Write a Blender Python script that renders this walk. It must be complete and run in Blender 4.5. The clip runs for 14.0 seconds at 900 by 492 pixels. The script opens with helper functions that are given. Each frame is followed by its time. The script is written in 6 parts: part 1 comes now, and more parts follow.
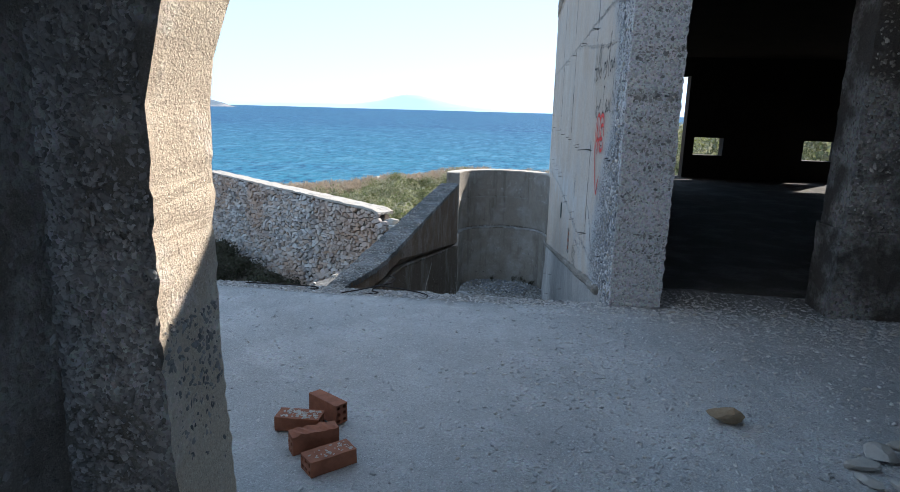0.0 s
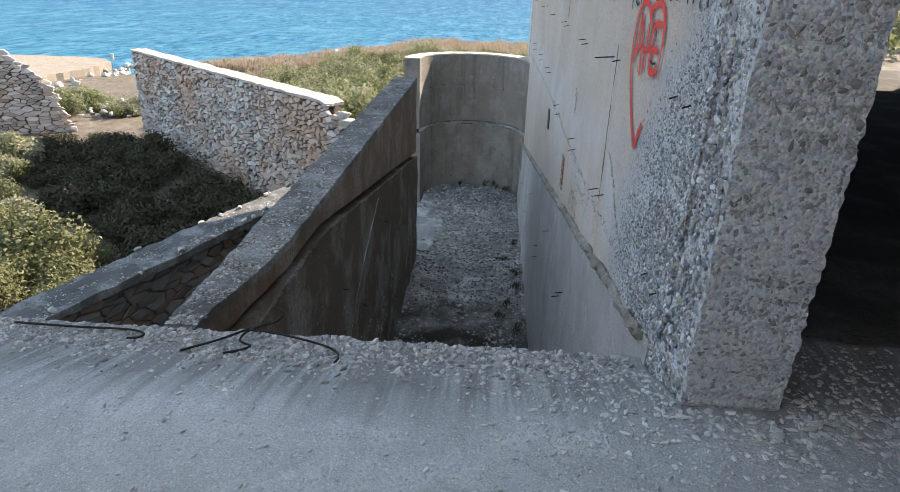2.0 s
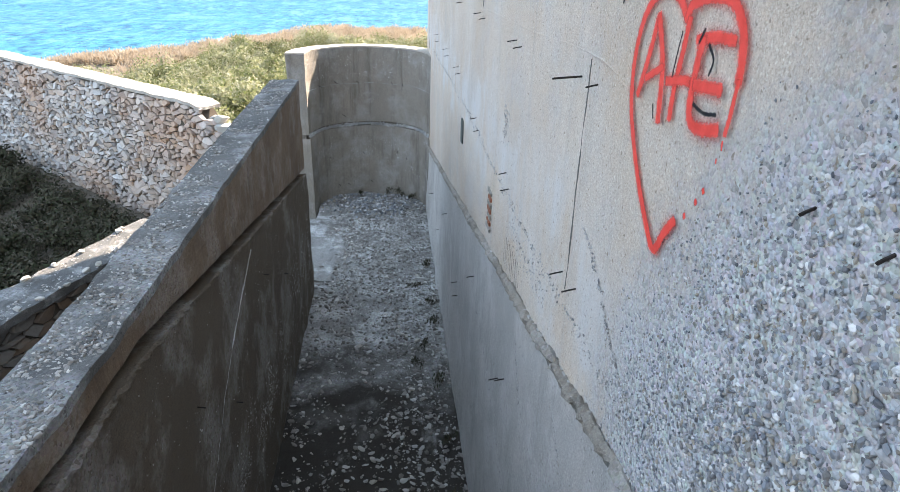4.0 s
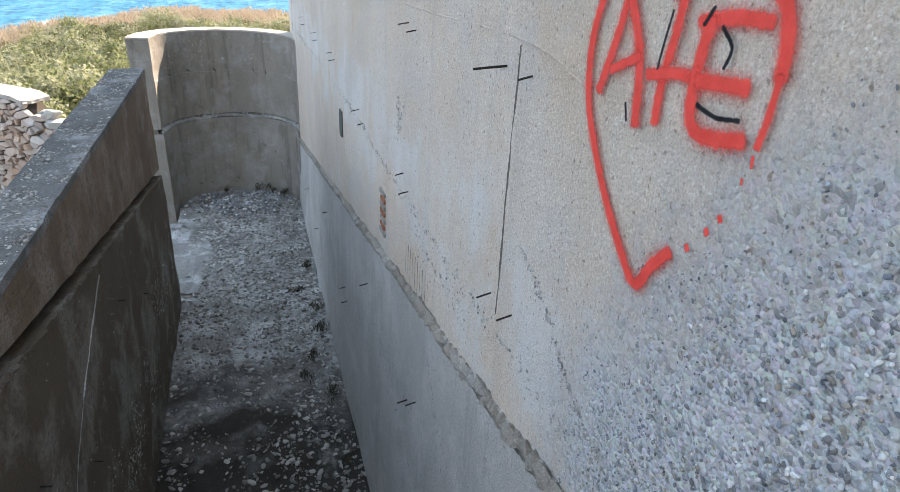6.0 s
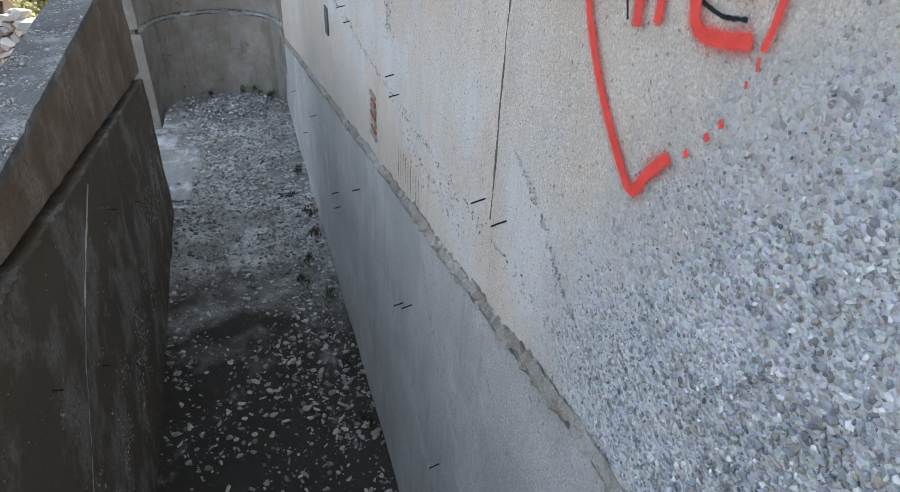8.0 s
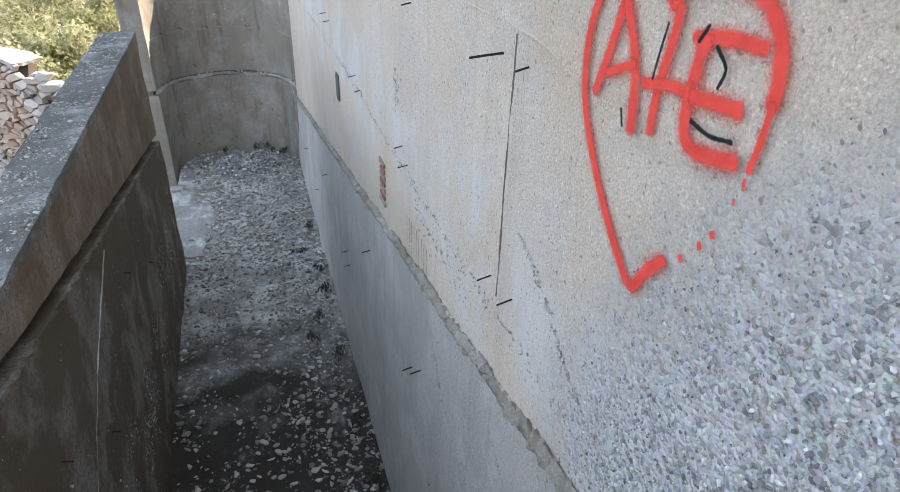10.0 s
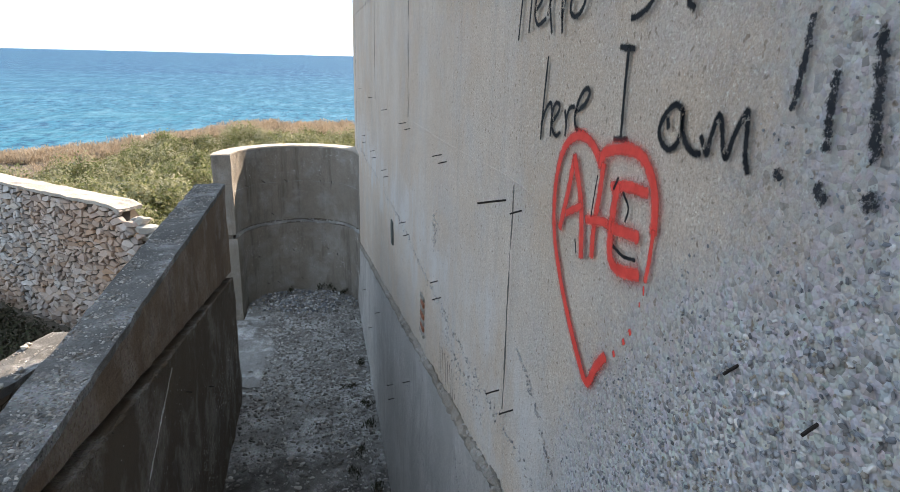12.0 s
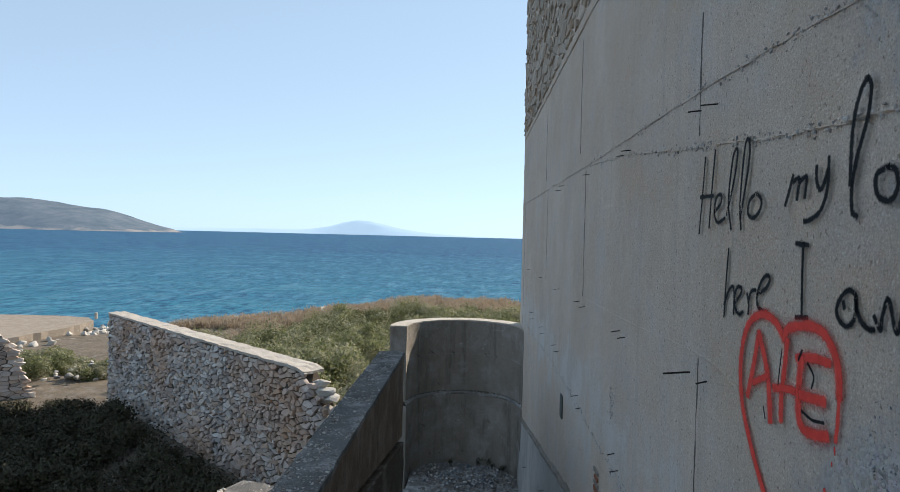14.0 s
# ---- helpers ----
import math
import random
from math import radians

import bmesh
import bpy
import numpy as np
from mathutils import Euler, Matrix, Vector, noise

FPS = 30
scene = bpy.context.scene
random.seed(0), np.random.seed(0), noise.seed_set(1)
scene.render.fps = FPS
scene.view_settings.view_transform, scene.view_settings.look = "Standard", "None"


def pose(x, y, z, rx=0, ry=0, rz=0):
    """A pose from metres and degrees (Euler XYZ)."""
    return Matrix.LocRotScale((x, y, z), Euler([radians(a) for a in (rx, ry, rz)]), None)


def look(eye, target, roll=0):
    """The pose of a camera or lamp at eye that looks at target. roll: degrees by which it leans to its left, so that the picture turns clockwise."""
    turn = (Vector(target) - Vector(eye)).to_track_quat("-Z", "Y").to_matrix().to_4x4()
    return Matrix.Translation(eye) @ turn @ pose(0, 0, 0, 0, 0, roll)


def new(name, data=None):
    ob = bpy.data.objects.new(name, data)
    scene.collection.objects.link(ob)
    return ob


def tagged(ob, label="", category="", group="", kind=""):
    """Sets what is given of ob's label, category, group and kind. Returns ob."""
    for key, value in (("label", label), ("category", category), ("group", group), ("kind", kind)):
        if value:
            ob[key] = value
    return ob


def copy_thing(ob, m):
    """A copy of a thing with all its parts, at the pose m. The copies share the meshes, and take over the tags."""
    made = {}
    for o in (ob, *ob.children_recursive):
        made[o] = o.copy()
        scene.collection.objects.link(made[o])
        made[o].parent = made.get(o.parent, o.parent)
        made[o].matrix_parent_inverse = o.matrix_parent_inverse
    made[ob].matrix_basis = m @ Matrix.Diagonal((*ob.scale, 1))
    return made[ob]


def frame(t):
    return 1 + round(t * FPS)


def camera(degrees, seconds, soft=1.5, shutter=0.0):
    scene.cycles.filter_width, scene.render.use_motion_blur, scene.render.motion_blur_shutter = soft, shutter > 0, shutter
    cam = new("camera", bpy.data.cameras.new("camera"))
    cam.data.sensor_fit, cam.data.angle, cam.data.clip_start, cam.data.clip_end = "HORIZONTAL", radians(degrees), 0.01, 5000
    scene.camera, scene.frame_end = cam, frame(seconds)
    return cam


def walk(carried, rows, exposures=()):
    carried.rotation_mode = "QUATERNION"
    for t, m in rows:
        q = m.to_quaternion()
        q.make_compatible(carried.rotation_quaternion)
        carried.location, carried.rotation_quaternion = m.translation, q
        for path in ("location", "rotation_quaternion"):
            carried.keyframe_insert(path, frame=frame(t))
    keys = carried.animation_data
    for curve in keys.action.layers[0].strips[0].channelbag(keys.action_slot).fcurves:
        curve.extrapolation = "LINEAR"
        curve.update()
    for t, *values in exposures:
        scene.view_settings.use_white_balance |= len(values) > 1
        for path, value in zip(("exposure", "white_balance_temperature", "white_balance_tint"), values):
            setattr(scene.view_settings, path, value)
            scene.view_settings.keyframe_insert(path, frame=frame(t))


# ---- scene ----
cam = camera(71.4, 14.0, soft=0.75)
PATH = [
    (0, (1.107, -0.027, 1.346), (0.882, 1.914, 0.92), 1.6),
    (0.5, (1.053, 0.664, 1.349), (0.871, 2.597, 0.867), 1.5),
    (1, (1.009, 1.309, 1.335), (0.837, 3.21, 0.739), 1.4),
    (1.5, (1.022, 1.898, 1.392), (0.908, 3.757, 0.665), 1.7),
    (2, (0.997, 2.465, 1.442), (0.89, 4.294, 0.641), 1.8),
    (2.5, (1.013, 2.99, 1.41), (0.91, 4.793, 0.55), 1.8),
    (3, (1.015, 3.419, 1.42), (0.92, 5.206, 0.527), 2.0),
    (3.5, (0.985, 3.779, 1.416), (0.949, 5.569, 0.523), 1.9),
    (4, (0.984, 4.132, 1.399), (1.17, 5.94, 0.564), 1.7),
    (4.2, (0.99, 4.24, 1.411), (1.222, 6.043, 0.577), 1.9),
    (6.3, (0.911, 4.646, 1.322), (1.498, 6.332, 0.441), 3.3),
    (6.5, (0.912, 4.649, 1.315), (1.498, 6.328, 0.401), 3.3),
    (7, (0.911, 4.651, 1.302), (1.497, 6.284, 0.306), 3.4),
    (7.2, (0.911, 4.652, 1.3), (1.496, 6.266, 0.268), 3.4),
    (8.3, (0.914, 4.656, 1.37), (1.47, 6.215, 0.2), 2.8),
    (9.3, (0.916, 4.661, 1.43), (1.436, 6.181, 0.238), 1.7),
    (9.5, (0.919, 4.668, 1.436), (1.453, 6.226, 0.301), 2.1),
    (10, (0.928, 4.674, 1.474), (1.478, 6.312, 0.466), 2.0),
    (10.5, (0.948, 4.658, 1.502), (1.464, 6.381, 0.627), 1.8),
    (11, (0.971, 4.568, 1.527), (1.496, 6.357, 0.802), 1.6),
    (11.5, (1.004, 4.4, 1.543), (1.532, 6.221, 0.905), 1.5),
    (12, (1.002, 4.212, 1.543), (1.404, 6.084, 0.966), 1.4),
    (12.5, (0.944, 4.063, 1.566), (1.114, 5.998, 1.089), 1.7),
    (13, (0.779, 3.931, 1.544), (0.867, 5.903, 1.219), 1.7),
    (13.5, (0.678, 3.819, 1.58), (0.72, 5.813, 1.423), 1.6),
    (14, (0.772, 3.765, 1.575), (0.688, 5.763, 1.542), 1.4),
]
EXPOSURES = [(0, 1.05, 6300, 12), (1, 1.05, 6600, 13), (2, 1.5, 7200, 15), (3, 2.05, 7300, 16), (4.2, 2.25, 7300, 16), (7.0, 1.93, 7500, 17), (9.5, 2.3, 7600, 18), (11, 2.02, 7800, 18), (12.5, 1.2, 7500, 16), (13.3, 0.85, 7100, 14), (14, 0.45, 6900, 12)]
walk(cam, [(t, look(eye, target, roll)) for t, eye, target, roll in PATH], EXPOSURES)

# ---- light ----
SUN_AZ, SUN_EL = radians(39.8), radians(34)
world = bpy.data.worlds.new("sky")
scene.world = world
world.use_nodes = True
sky = world.node_tree.nodes.new("ShaderNodeTexSky")
sky.sky_type = "NISHITA"
sky.sun_disc = False
sky.sun_elevation, sky.sun_rotation = SUN_EL, SUN_AZ
sky.air_density, sky.dust_density, sky.ozone_density = 1.0, 0.1, 3.5
wnt = world.node_tree
grey = wnt.nodes.new("ShaderNodeRGBToBW")
tint = wnt.nodes.new("ShaderNodeMix")
tint.data_type, tint.blend_type = "RGBA", "MULTIPLY"
tint.inputs[0].default_value, tint.inputs[7].default_value = 1.0, (0.66, 0.97, 1.36, 1)
blend = wnt.nodes.new("ShaderNodeMix")
blend.data_type = "RGBA"
blend.inputs[0].default_value = 0.93
even = wnt.nodes.new("ShaderNodeMath")
even.operation = "POWER"
even.inputs[1].default_value = 0.36
lift = wnt.nodes.new("ShaderNodeMath")
lift.operation = "MULTIPLY"
lift.inputs[1].default_value = 2.45
wnt.links.new(sky.outputs[0], grey.inputs[0])
wnt.links.new(grey.outputs[0], even.inputs[0])
wnt.links.new(even.outputs[0], lift.inputs[0])
wnt.links.new(lift.outputs[0], tint.inputs[6])
wnt.links.new(sky.outputs[0], blend.inputs[6])
wnt.links.new(tint.outputs[2], blend.inputs[7])
wnt.links.new(blend.outputs[2], wnt.nodes["Background"].inputs[0])
world.node_tree.nodes["Background"].inputs[1].default_value = 0.14
sun_data = bpy.data.lights.new("sun", "SUN")
sun_data.energy, sun_data.angle, sun_data.color = 5.0, radians(0.5), (1.0, 0.92, 0.80)
sun = new("sun", sun_data)
sun_way = Vector((math.cos(SUN_EL) * math.sin(SUN_AZ), math.cos(SUN_EL) * math.cos(SUN_AZ), math.sin(SUN_EL)))
sun.matrix_world = look(sun_way * 60, (0, 0, 0))


# ---- materials ----
def node(nt, kind, **values):
    n = nt.nodes.new(kind)
    for key, value in values.items():
        if key in n.inputs:
            n.inputs[key].default_value = value
    return n


def base(name, rough=0.9):
    m = bpy.data.materials.new(name)
    m.use_nodes = True
    nt = m.node_tree
    b = nt.nodes["Principled BSDF"]
    b.inputs["Roughness"].default_value = rough
    b.inputs["Specular IOR Level"].default_value = 0.25
    return m, nt, b


def coords(nt, scale=(1, 1, 1)):
    tc = nt.nodes.new("ShaderNodeNewGeometry")
    mp = nt.nodes.new("ShaderNodeMapping")
    mp.inputs["Scale"].default_value = scale
    nt.links.new(tc.outputs["Position"], mp.inputs["Vector"])
    return mp.outputs["Vector"]


def noise_fac(nt, vec, scale, detail=6.0, rough=0.6, lo=0.35, hi=0.65):
    n = node(nt, "ShaderNodeTexNoise", Scale=scale, Detail=detail, Roughness=rough)
    nt.links.new(vec, n.inputs["Vector"])
    r = nt.nodes.new("ShaderNodeMapRange")
    r.inputs["From Min"].default_value, r.inputs["From Max"].default_value = lo, hi
    nt.links.new(n.outputs[0], r.inputs["Value"])
    return r.outputs[0]


def mix(nt, fac, a, b, mode="MIX"):
    m = nt.nodes.new("ShaderNodeMix")
    m.data_type, m.blend_type = "RGBA", mode
    for value, sock in ((fac, m.inputs[0]), (a, m.inputs[6]), (b, m.inputs[7])):
        if isinstance(value, (int, float)):
            sock.default_value = value
        elif isinstance(value, tuple):
            sock.default_value = (*value, 1)
        else:
            nt.links.new(value, sock)
    return m.outputs[2]


def calc(nt, op, a, b=0.0, c=0.0):
    m = nt.nodes.new("ShaderNodeMath")
    m.operation = op
    for value, sock in zip((a, b, c), m.inputs):
        if isinstance(value, (int, float)):
            sock.default_value = value
        else:
            nt.links.new(value, sock)
    return m.outputs[0]


def relief(nt, b, height, strength, distance, previous=None):
    n = nt.nodes.new("ShaderNodeBump")
    n.inputs["Strength"].default_value, n.inputs["Distance"].default_value = strength, distance
    nt.links.new(height, n.inputs["Height"])
    if previous is not None:
        nt.links.new(previous, n.inputs["Normal"])
    nt.links.new(n.outputs[0], b.inputs["Normal"])
    return n.outputs[0]


def concrete(name, light, dark, stain, pebbles=0.3, streaks=0.0, grain=30.0, stain_lo=0.45, mask=None, dirt=None, pit=0.6, drip=(9, 9, 0.35), lime=None):
    """Board-cast concrete: cloudy tone, fine pits, patches of bare aggregate, rain streaks."""
    m, nt, b = base(name, 0.92)
    vec = coords(nt)
    col = mix(nt, noise_fac(nt, vec, 1.3), light, dark)
    col = mix(nt, calc(nt, "MULTIPLY", noise_fac(nt, vec, 0.55, 8, 0.7, stain_lo, 0.75), 0.75), col, stain)
    col = mix(nt, calc(nt, "MULTIPLY", noise_fac(nt, vec, 14, 6, 0.7), 0.35), col, dark)
    if streaks:
        runs = coords(nt, drip)
        col = mix(nt, calc(nt, "MULTIPLY", noise_fac(nt, runs, 1.0, 5, 0.7, 0.52, 0.72), streaks), col, stain)
    col = mix(nt, calc(nt, "MULTIPLY", noise_fac(nt, vec, 130, 4, 0.8, 0.42, 0.62), 0.62), col, tuple(c * 0.6 for c in dark))
    col = mix(nt, calc(nt, "MULTIPLY", noise_fac(nt, vec, 95, 4, 0.8, 0.55, 0.68), 0.6), col, tuple(min(0.9, c * 1.5) for c in light))
    if lime:
        col = mix(nt, lime(nt, vec), col, (0.62, 0.635, 0.645))
    v = node(nt, "ShaderNodeTexVoronoi", Scale=grain)
    nt.links.new(vec, v.inputs["Vector"])
    hue = nt.nodes.new("ShaderNodeHueSaturation")
    hue.inputs["Saturation"].default_value = 0.16
    nt.links.new(v.outputs["Color"], hue.inputs["Color"])
    amount = calc(nt, "MULTIPLY", noise_fac(nt, vec, 2.2, 6, 0.65, 0.48, 0.62), pebbles)
    if mask:
        bare = mask(nt, vec)
        amount = calc(nt, "MAXIMUM", amount, bare)
        col = mix(nt, calc(nt, "MULTIPLY", bare, 0.75), col, (0.25, 0.245, 0.245))
    col = mix(nt, amount, col, mix(nt, 0.5, hue.outputs[0], (0.36, 0.365, 0.38) if mask else light))
    pits = noise_fac(nt, vec, 55, 2, 0.5, 0.28, 0.36)
    col = mix(nt, calc(nt, "MULTIPLY", calc(nt, "SUBTRACT", 1.0, pits), pit), col, tuple(c * 0.45 for c in dark))
    if dirt:
        col = mix(nt, dirt(nt, vec), col, tuple(c * 0.5 for c in stain))
    nt.links.new(col, b.inputs["Base Color"])
    fine = noise_fac(nt, vec, 90, 5, 0.7, 0.2, 0.8)
    n1 = relief(nt, b, fine, 0.75, 0.009)
    dome = calc(nt, "MULTIPLY", calc(nt, "SUBTRACT", 1.0, v.outputs["Distance"]), amount)
    n2 = relief(nt, b, dome, 0.8, 0.012, n1)
    relief(nt, b, noise_fac(nt, vec, 6, 6, 0.65, 0.2, 0.8), 0.5, 0.02, n2)
    return m


def varied(name, colours, rough=0.9, spread=0.35, bump=0.012, scale=9.0, spec=0.25, tone=None, thin=0.0):
    """Stones, pebbles, leaves: each piece takes its own tone out of a few."""
    m, nt, b = base(name, rough)
    b.inputs["Specular IOR Level"].default_value = spec
    vec = coords(nt)
    g = nt.nodes.new("ShaderNodeNewGeometry")
    o = nt.nodes.new("ShaderNodeObjectInfo")
    pick = calc(nt, "FRACT", calc(nt, "ADD", g.outputs["Random Per Island"], o.outputs["Random"]))
    ramp = nt.nodes.new("ShaderNodeValToRGB")
    ramp.color_ramp.interpolation = "LINEAR"
    els = ramp.color_ramp.elements
    while len(els) < len(colours):
        els.new(0.5)
    for i, (e, c) in enumerate(zip(els, colours)):
        e.position, e.color = i / (len(colours) - 1), (*c, 1)
    nt.links.new(pick, ramp.inputs[0])
    grey = calc(nt, "MULTIPLY", noise_fac(nt, vec, scale, 6, 0.7), spread)
    col = mix(nt, grey, ramp.outputs[0], tuple(x * 0.4 for x in colours[0]))
    if tone:
        col = mix(nt, calc(nt, "MULTIPLY", noise_fac(nt, vec, tone[1], 5, 0.65, 0.46, 0.62), tone[2]), col, tone[0])
    nt.links.new(col, b.inputs["Base Color"])
    if bump:
        relief(nt, b, noise_fac(nt, vec, scale * 3, 6, 0.7, 0.2, 0.8), 0.6, bump)
    if thin:
        glow = nt.nodes.new("ShaderNodeBsdfTranslucent")
        nt.links.new(col, glow.inputs["Color"])
        both = nt.nodes.new("ShaderNodeMixShader")
        both.inputs[0].default_value = thin
        nt.links.new(b.outputs[0], both.inputs[1])
        nt.links.new(glow.outputs[0], both.inputs[2])
        nt.links.new(both.outputs[0], nt.nodes["Material Output"].inputs["Surface"])
    return m


def plain(name, colour, rough=0.8, metal=0.0, dirt=0.3, scale=12.0):
    m, nt, b = base(name, rough)
    b.inputs["Metallic"].default_value = metal
    vec = coords(nt)
    nt.links.new(mix(nt, calc(nt, "MULTIPLY", noise_fac(nt, vec, scale), dirt), colour, tuple(c * 0.45 for c in colour)), b.inputs["Base Color"])
    relief(nt, b, noise_fac(nt, vec, scale * 5, 4, 0.6, 0.2, 0.8), 0.3, 0.004)
    return m


def bare_end(z):
    """How far along the tall wall the bare aggregate reaches, by height."""
    pts = [(-9, 6.0), (0.2, 5.95), (0.6, 5.72), (1.0, 5.45), (1.25, 5.12), (1.9, 5.12), (2.3, 5.5), (9, 5.5)]
    for (a, b), (c, d) in zip(pts, pts[1:]):
        if z <= c:
            return b + (d - b) * (z - a) / (c - a)
    return 5.5


def bare_mask(nt, vec):
    s = nt.nodes.new("ShaderNodeSeparateXYZ")
    nt.links.new(vec, s.inputs[0])
    r = nt.nodes.new("ShaderNodeValToRGB")
    els = r.color_ramp.elements
    heights = [-0.4, 0.2, 0.6, 1.0, 1.25, 1.9, 2.3, 2.6]
    while len(els) < len(heights):
        els.new(0.5)
    for e, z in zip(els, heights):
        g = (bare_end(z) - 4.4) / 2
        e.position, e.color = (z + 0.4) / 3, (g, g, g, 1)
    nt.links.new(calc(nt, "DIVIDE", calc(nt, "ADD", s.outputs["Z"], 0.4), 3.0), r.inputs[0])
    edge = calc(nt, "MULTIPLY_ADD", r.outputs[0], 2.0, 4.4)
    d = calc(nt, "SUBTRACT", edge, s.outputs["Y"])
    d = calc(nt, "ADD", d, calc(nt, "MULTIPLY", calc(nt, "SUBTRACT", noise_fac(nt, vec, 8, 8, 0.8, 0.25, 0.75), 0.5), 0.5))
    m = nt.nodes.new("ShaderNodeMapRange")
    m.inputs["From Min"].default_value, m.inputs["From Max"].default_value = -0.18, 0.28
    nt.links.new(d, m.inputs["Value"])
    return calc(nt, "MULTIPLY", m.outputs[0], 0.9)


def lime_mask(nt, vec):
    """Bluish lime bloom in ragged patches along the lowest casting line."""
    s = nt.nodes.new("ShaderNodeSeparateXYZ")
    nt.links.new(vec, s.inputs[0])
    off = calc(nt, "ABSOLUTE", calc(nt, "SUBTRACT", calc(nt, "ADD", s.outputs["Z"], calc(nt, "MULTIPLY", calc(nt, "SUBTRACT", noise_fac(nt, vec, 1.1, 7, 0.7), 0.5), 0.7)), 0.12))
    m = nt.nodes.new("ShaderNodeMapRange")
    m.inputs["From Min"].default_value, m.inputs["From Max"].default_value = 0.42, 0.12
    nt.links.new(off, m.inputs["Value"])
    return calc(nt, "MULTIPLY", calc(nt, "MULTIPLY", m.outputs[0], noise_fac(nt, coords(nt, (3, 3, 1.2)), 1.0, 7, 0.7, 0.36, 0.56)), 0.5)


M_WALL = concrete("cast_concrete", (0.70, 0.62, 0.54), (0.60, 0.47, 0.36), (0.44, 0.40, 0.36), 0.22, 0.55, 75, 0.5, bare_mask, None, 0.85, (11, 11, 0.4), lime_mask)
M_LOWER = concrete("grey_cast_concrete", (0.57, 0.54, 0.505), (0.42, 0.40, 0.375), (0.28, 0.265, 0.245), 0.35, 0.6, 70, 0.5, None, None, 0.8, (7, 7, 0.3))
M_RUST = concrete("rusty_concrete", (0.25, 0.18, 0.126), (0.17, 0.117, 0.08), (0.06, 0.041, 0.029), 0.25, 0.7, 55, 0.5, None, None, 0.7, (16, 16, 0.9))
M_ROUGH = concrete("aggregate_concrete", (0.42, 0.41, 0.39), (0.30, 0.30, 0.29), (0.20, 0.20, 0.19), 0.9, 0.0, 55)
# Brown stained concrete, its tone lowered further to take in lens falloff.
M_PARAPET = concrete("darkened_stained_concrete", (0.138, 0.108, 0.08), (0.115, 0.089, 0.066), (0.10, 0.075, 0.053), 0.3, 0.0, 60, 0.46, None, None, 0.7, (8, 8, 0.3))
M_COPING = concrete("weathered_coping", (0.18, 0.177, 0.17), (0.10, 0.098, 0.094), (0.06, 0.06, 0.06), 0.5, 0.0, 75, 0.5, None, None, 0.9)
M_CURVE = concrete("grey_concrete", (0.36, 0.32, 0.275), (0.26, 0.23, 0.195), (0.10, 0.085, 0.07), 0.3, 0.85, 65, 0.5, None, None, 0.7, (5, 5, 0.35))
M_JAMB = concrete("warm_concrete", (0.74, 0.64, 0.51), (0.60, 0.50, 0.39), (0.50, 0.36, 0.25), 0.75, 0.0, 60)
def lip_mask(nt, vec):
    """Rain streaks that run over the worn lip of the slab."""
    s = nt.nodes.new("ShaderNodeSeparateXYZ")
    nt.links.new(vec, s.inputs[0])
    m = nt.nodes.new("ShaderNodeMapRange")
    m.inputs["From Min"].default_value, m.inputs["From Max"].default_value = 4.30, 4.62
    ragged = calc(nt, "ADD", s.outputs["Y"], calc(nt, "MULTIPLY", noise_fac(nt, coords(nt, (9, 0.0, 0)), 1.0, 4), 0.22))
    nt.links.new(ragged, m.inputs["Value"])
    streak = noise_fac(nt, coords(nt, (17, 0.35, 0)), 1.0, 5, 0.7, 0.40, 0.54)
    fade = nt.nodes.new("ShaderNodeMapRange")
    fade.inputs["From Min"].default_value, fade.inputs["From Max"].default_value = 5.4, 5.0
    nt.links.new(ragged, fade.inputs["Value"])
    inside = fade.outputs[0]
    return calc(nt, "MULTIPLY", calc(nt, "MULTIPLY", calc(nt, "MULTIPLY", m.outputs[0], calc(nt, "MULTIPLY_ADD", streak, 0.55, 0.45)), inside), 0.78)


M_SLAB = concrete("dusty_slab", (0.59, 0.59, 0.585), (0.41, 0.41, 0.405), (0.30, 0.29, 0.275), 0.45, 0.0, 85, 0.45, None, lip_mask, 0.5)
# The shade of passage and porch is put into this darker concrete.
M_SHADED = concrete("shade_toned_concrete", (0.30, 0.275, 0.25), (0.22, 0.20, 0.18), (0.14, 0.12, 0.105), 0.6, 0.0, 55)
# Arch concrete again, darkened for the shade on its near side.
M_FACE = concrete("bare_shaded_face", (0.24, 0.222, 0.20), (0.16, 0.15, 0.135), (0.10, 0.09, 0.078), 0.9, 0.0, 70, 0.45, None, None, 0.8)
# Pier aggregate with the shade under the roof put into its colour.
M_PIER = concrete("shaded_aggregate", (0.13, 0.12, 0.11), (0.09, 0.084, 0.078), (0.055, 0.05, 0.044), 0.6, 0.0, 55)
# Floor dirt, taken darker so that the room reads as unlit.
M_INSIDE = concrete("dirty_shaded_floor", (0.085, 0.08, 0.074), (0.055, 0.052, 0.048), (0.035, 0.032, 0.03), 0.15, 0.0, 55)
# Near-black tone stands in for the missing light in the room.
M_ROOM = plain("unlit_room_tone", (0.045, 0.042, 0.04), 0.95, 0, 0.5, 2.0)
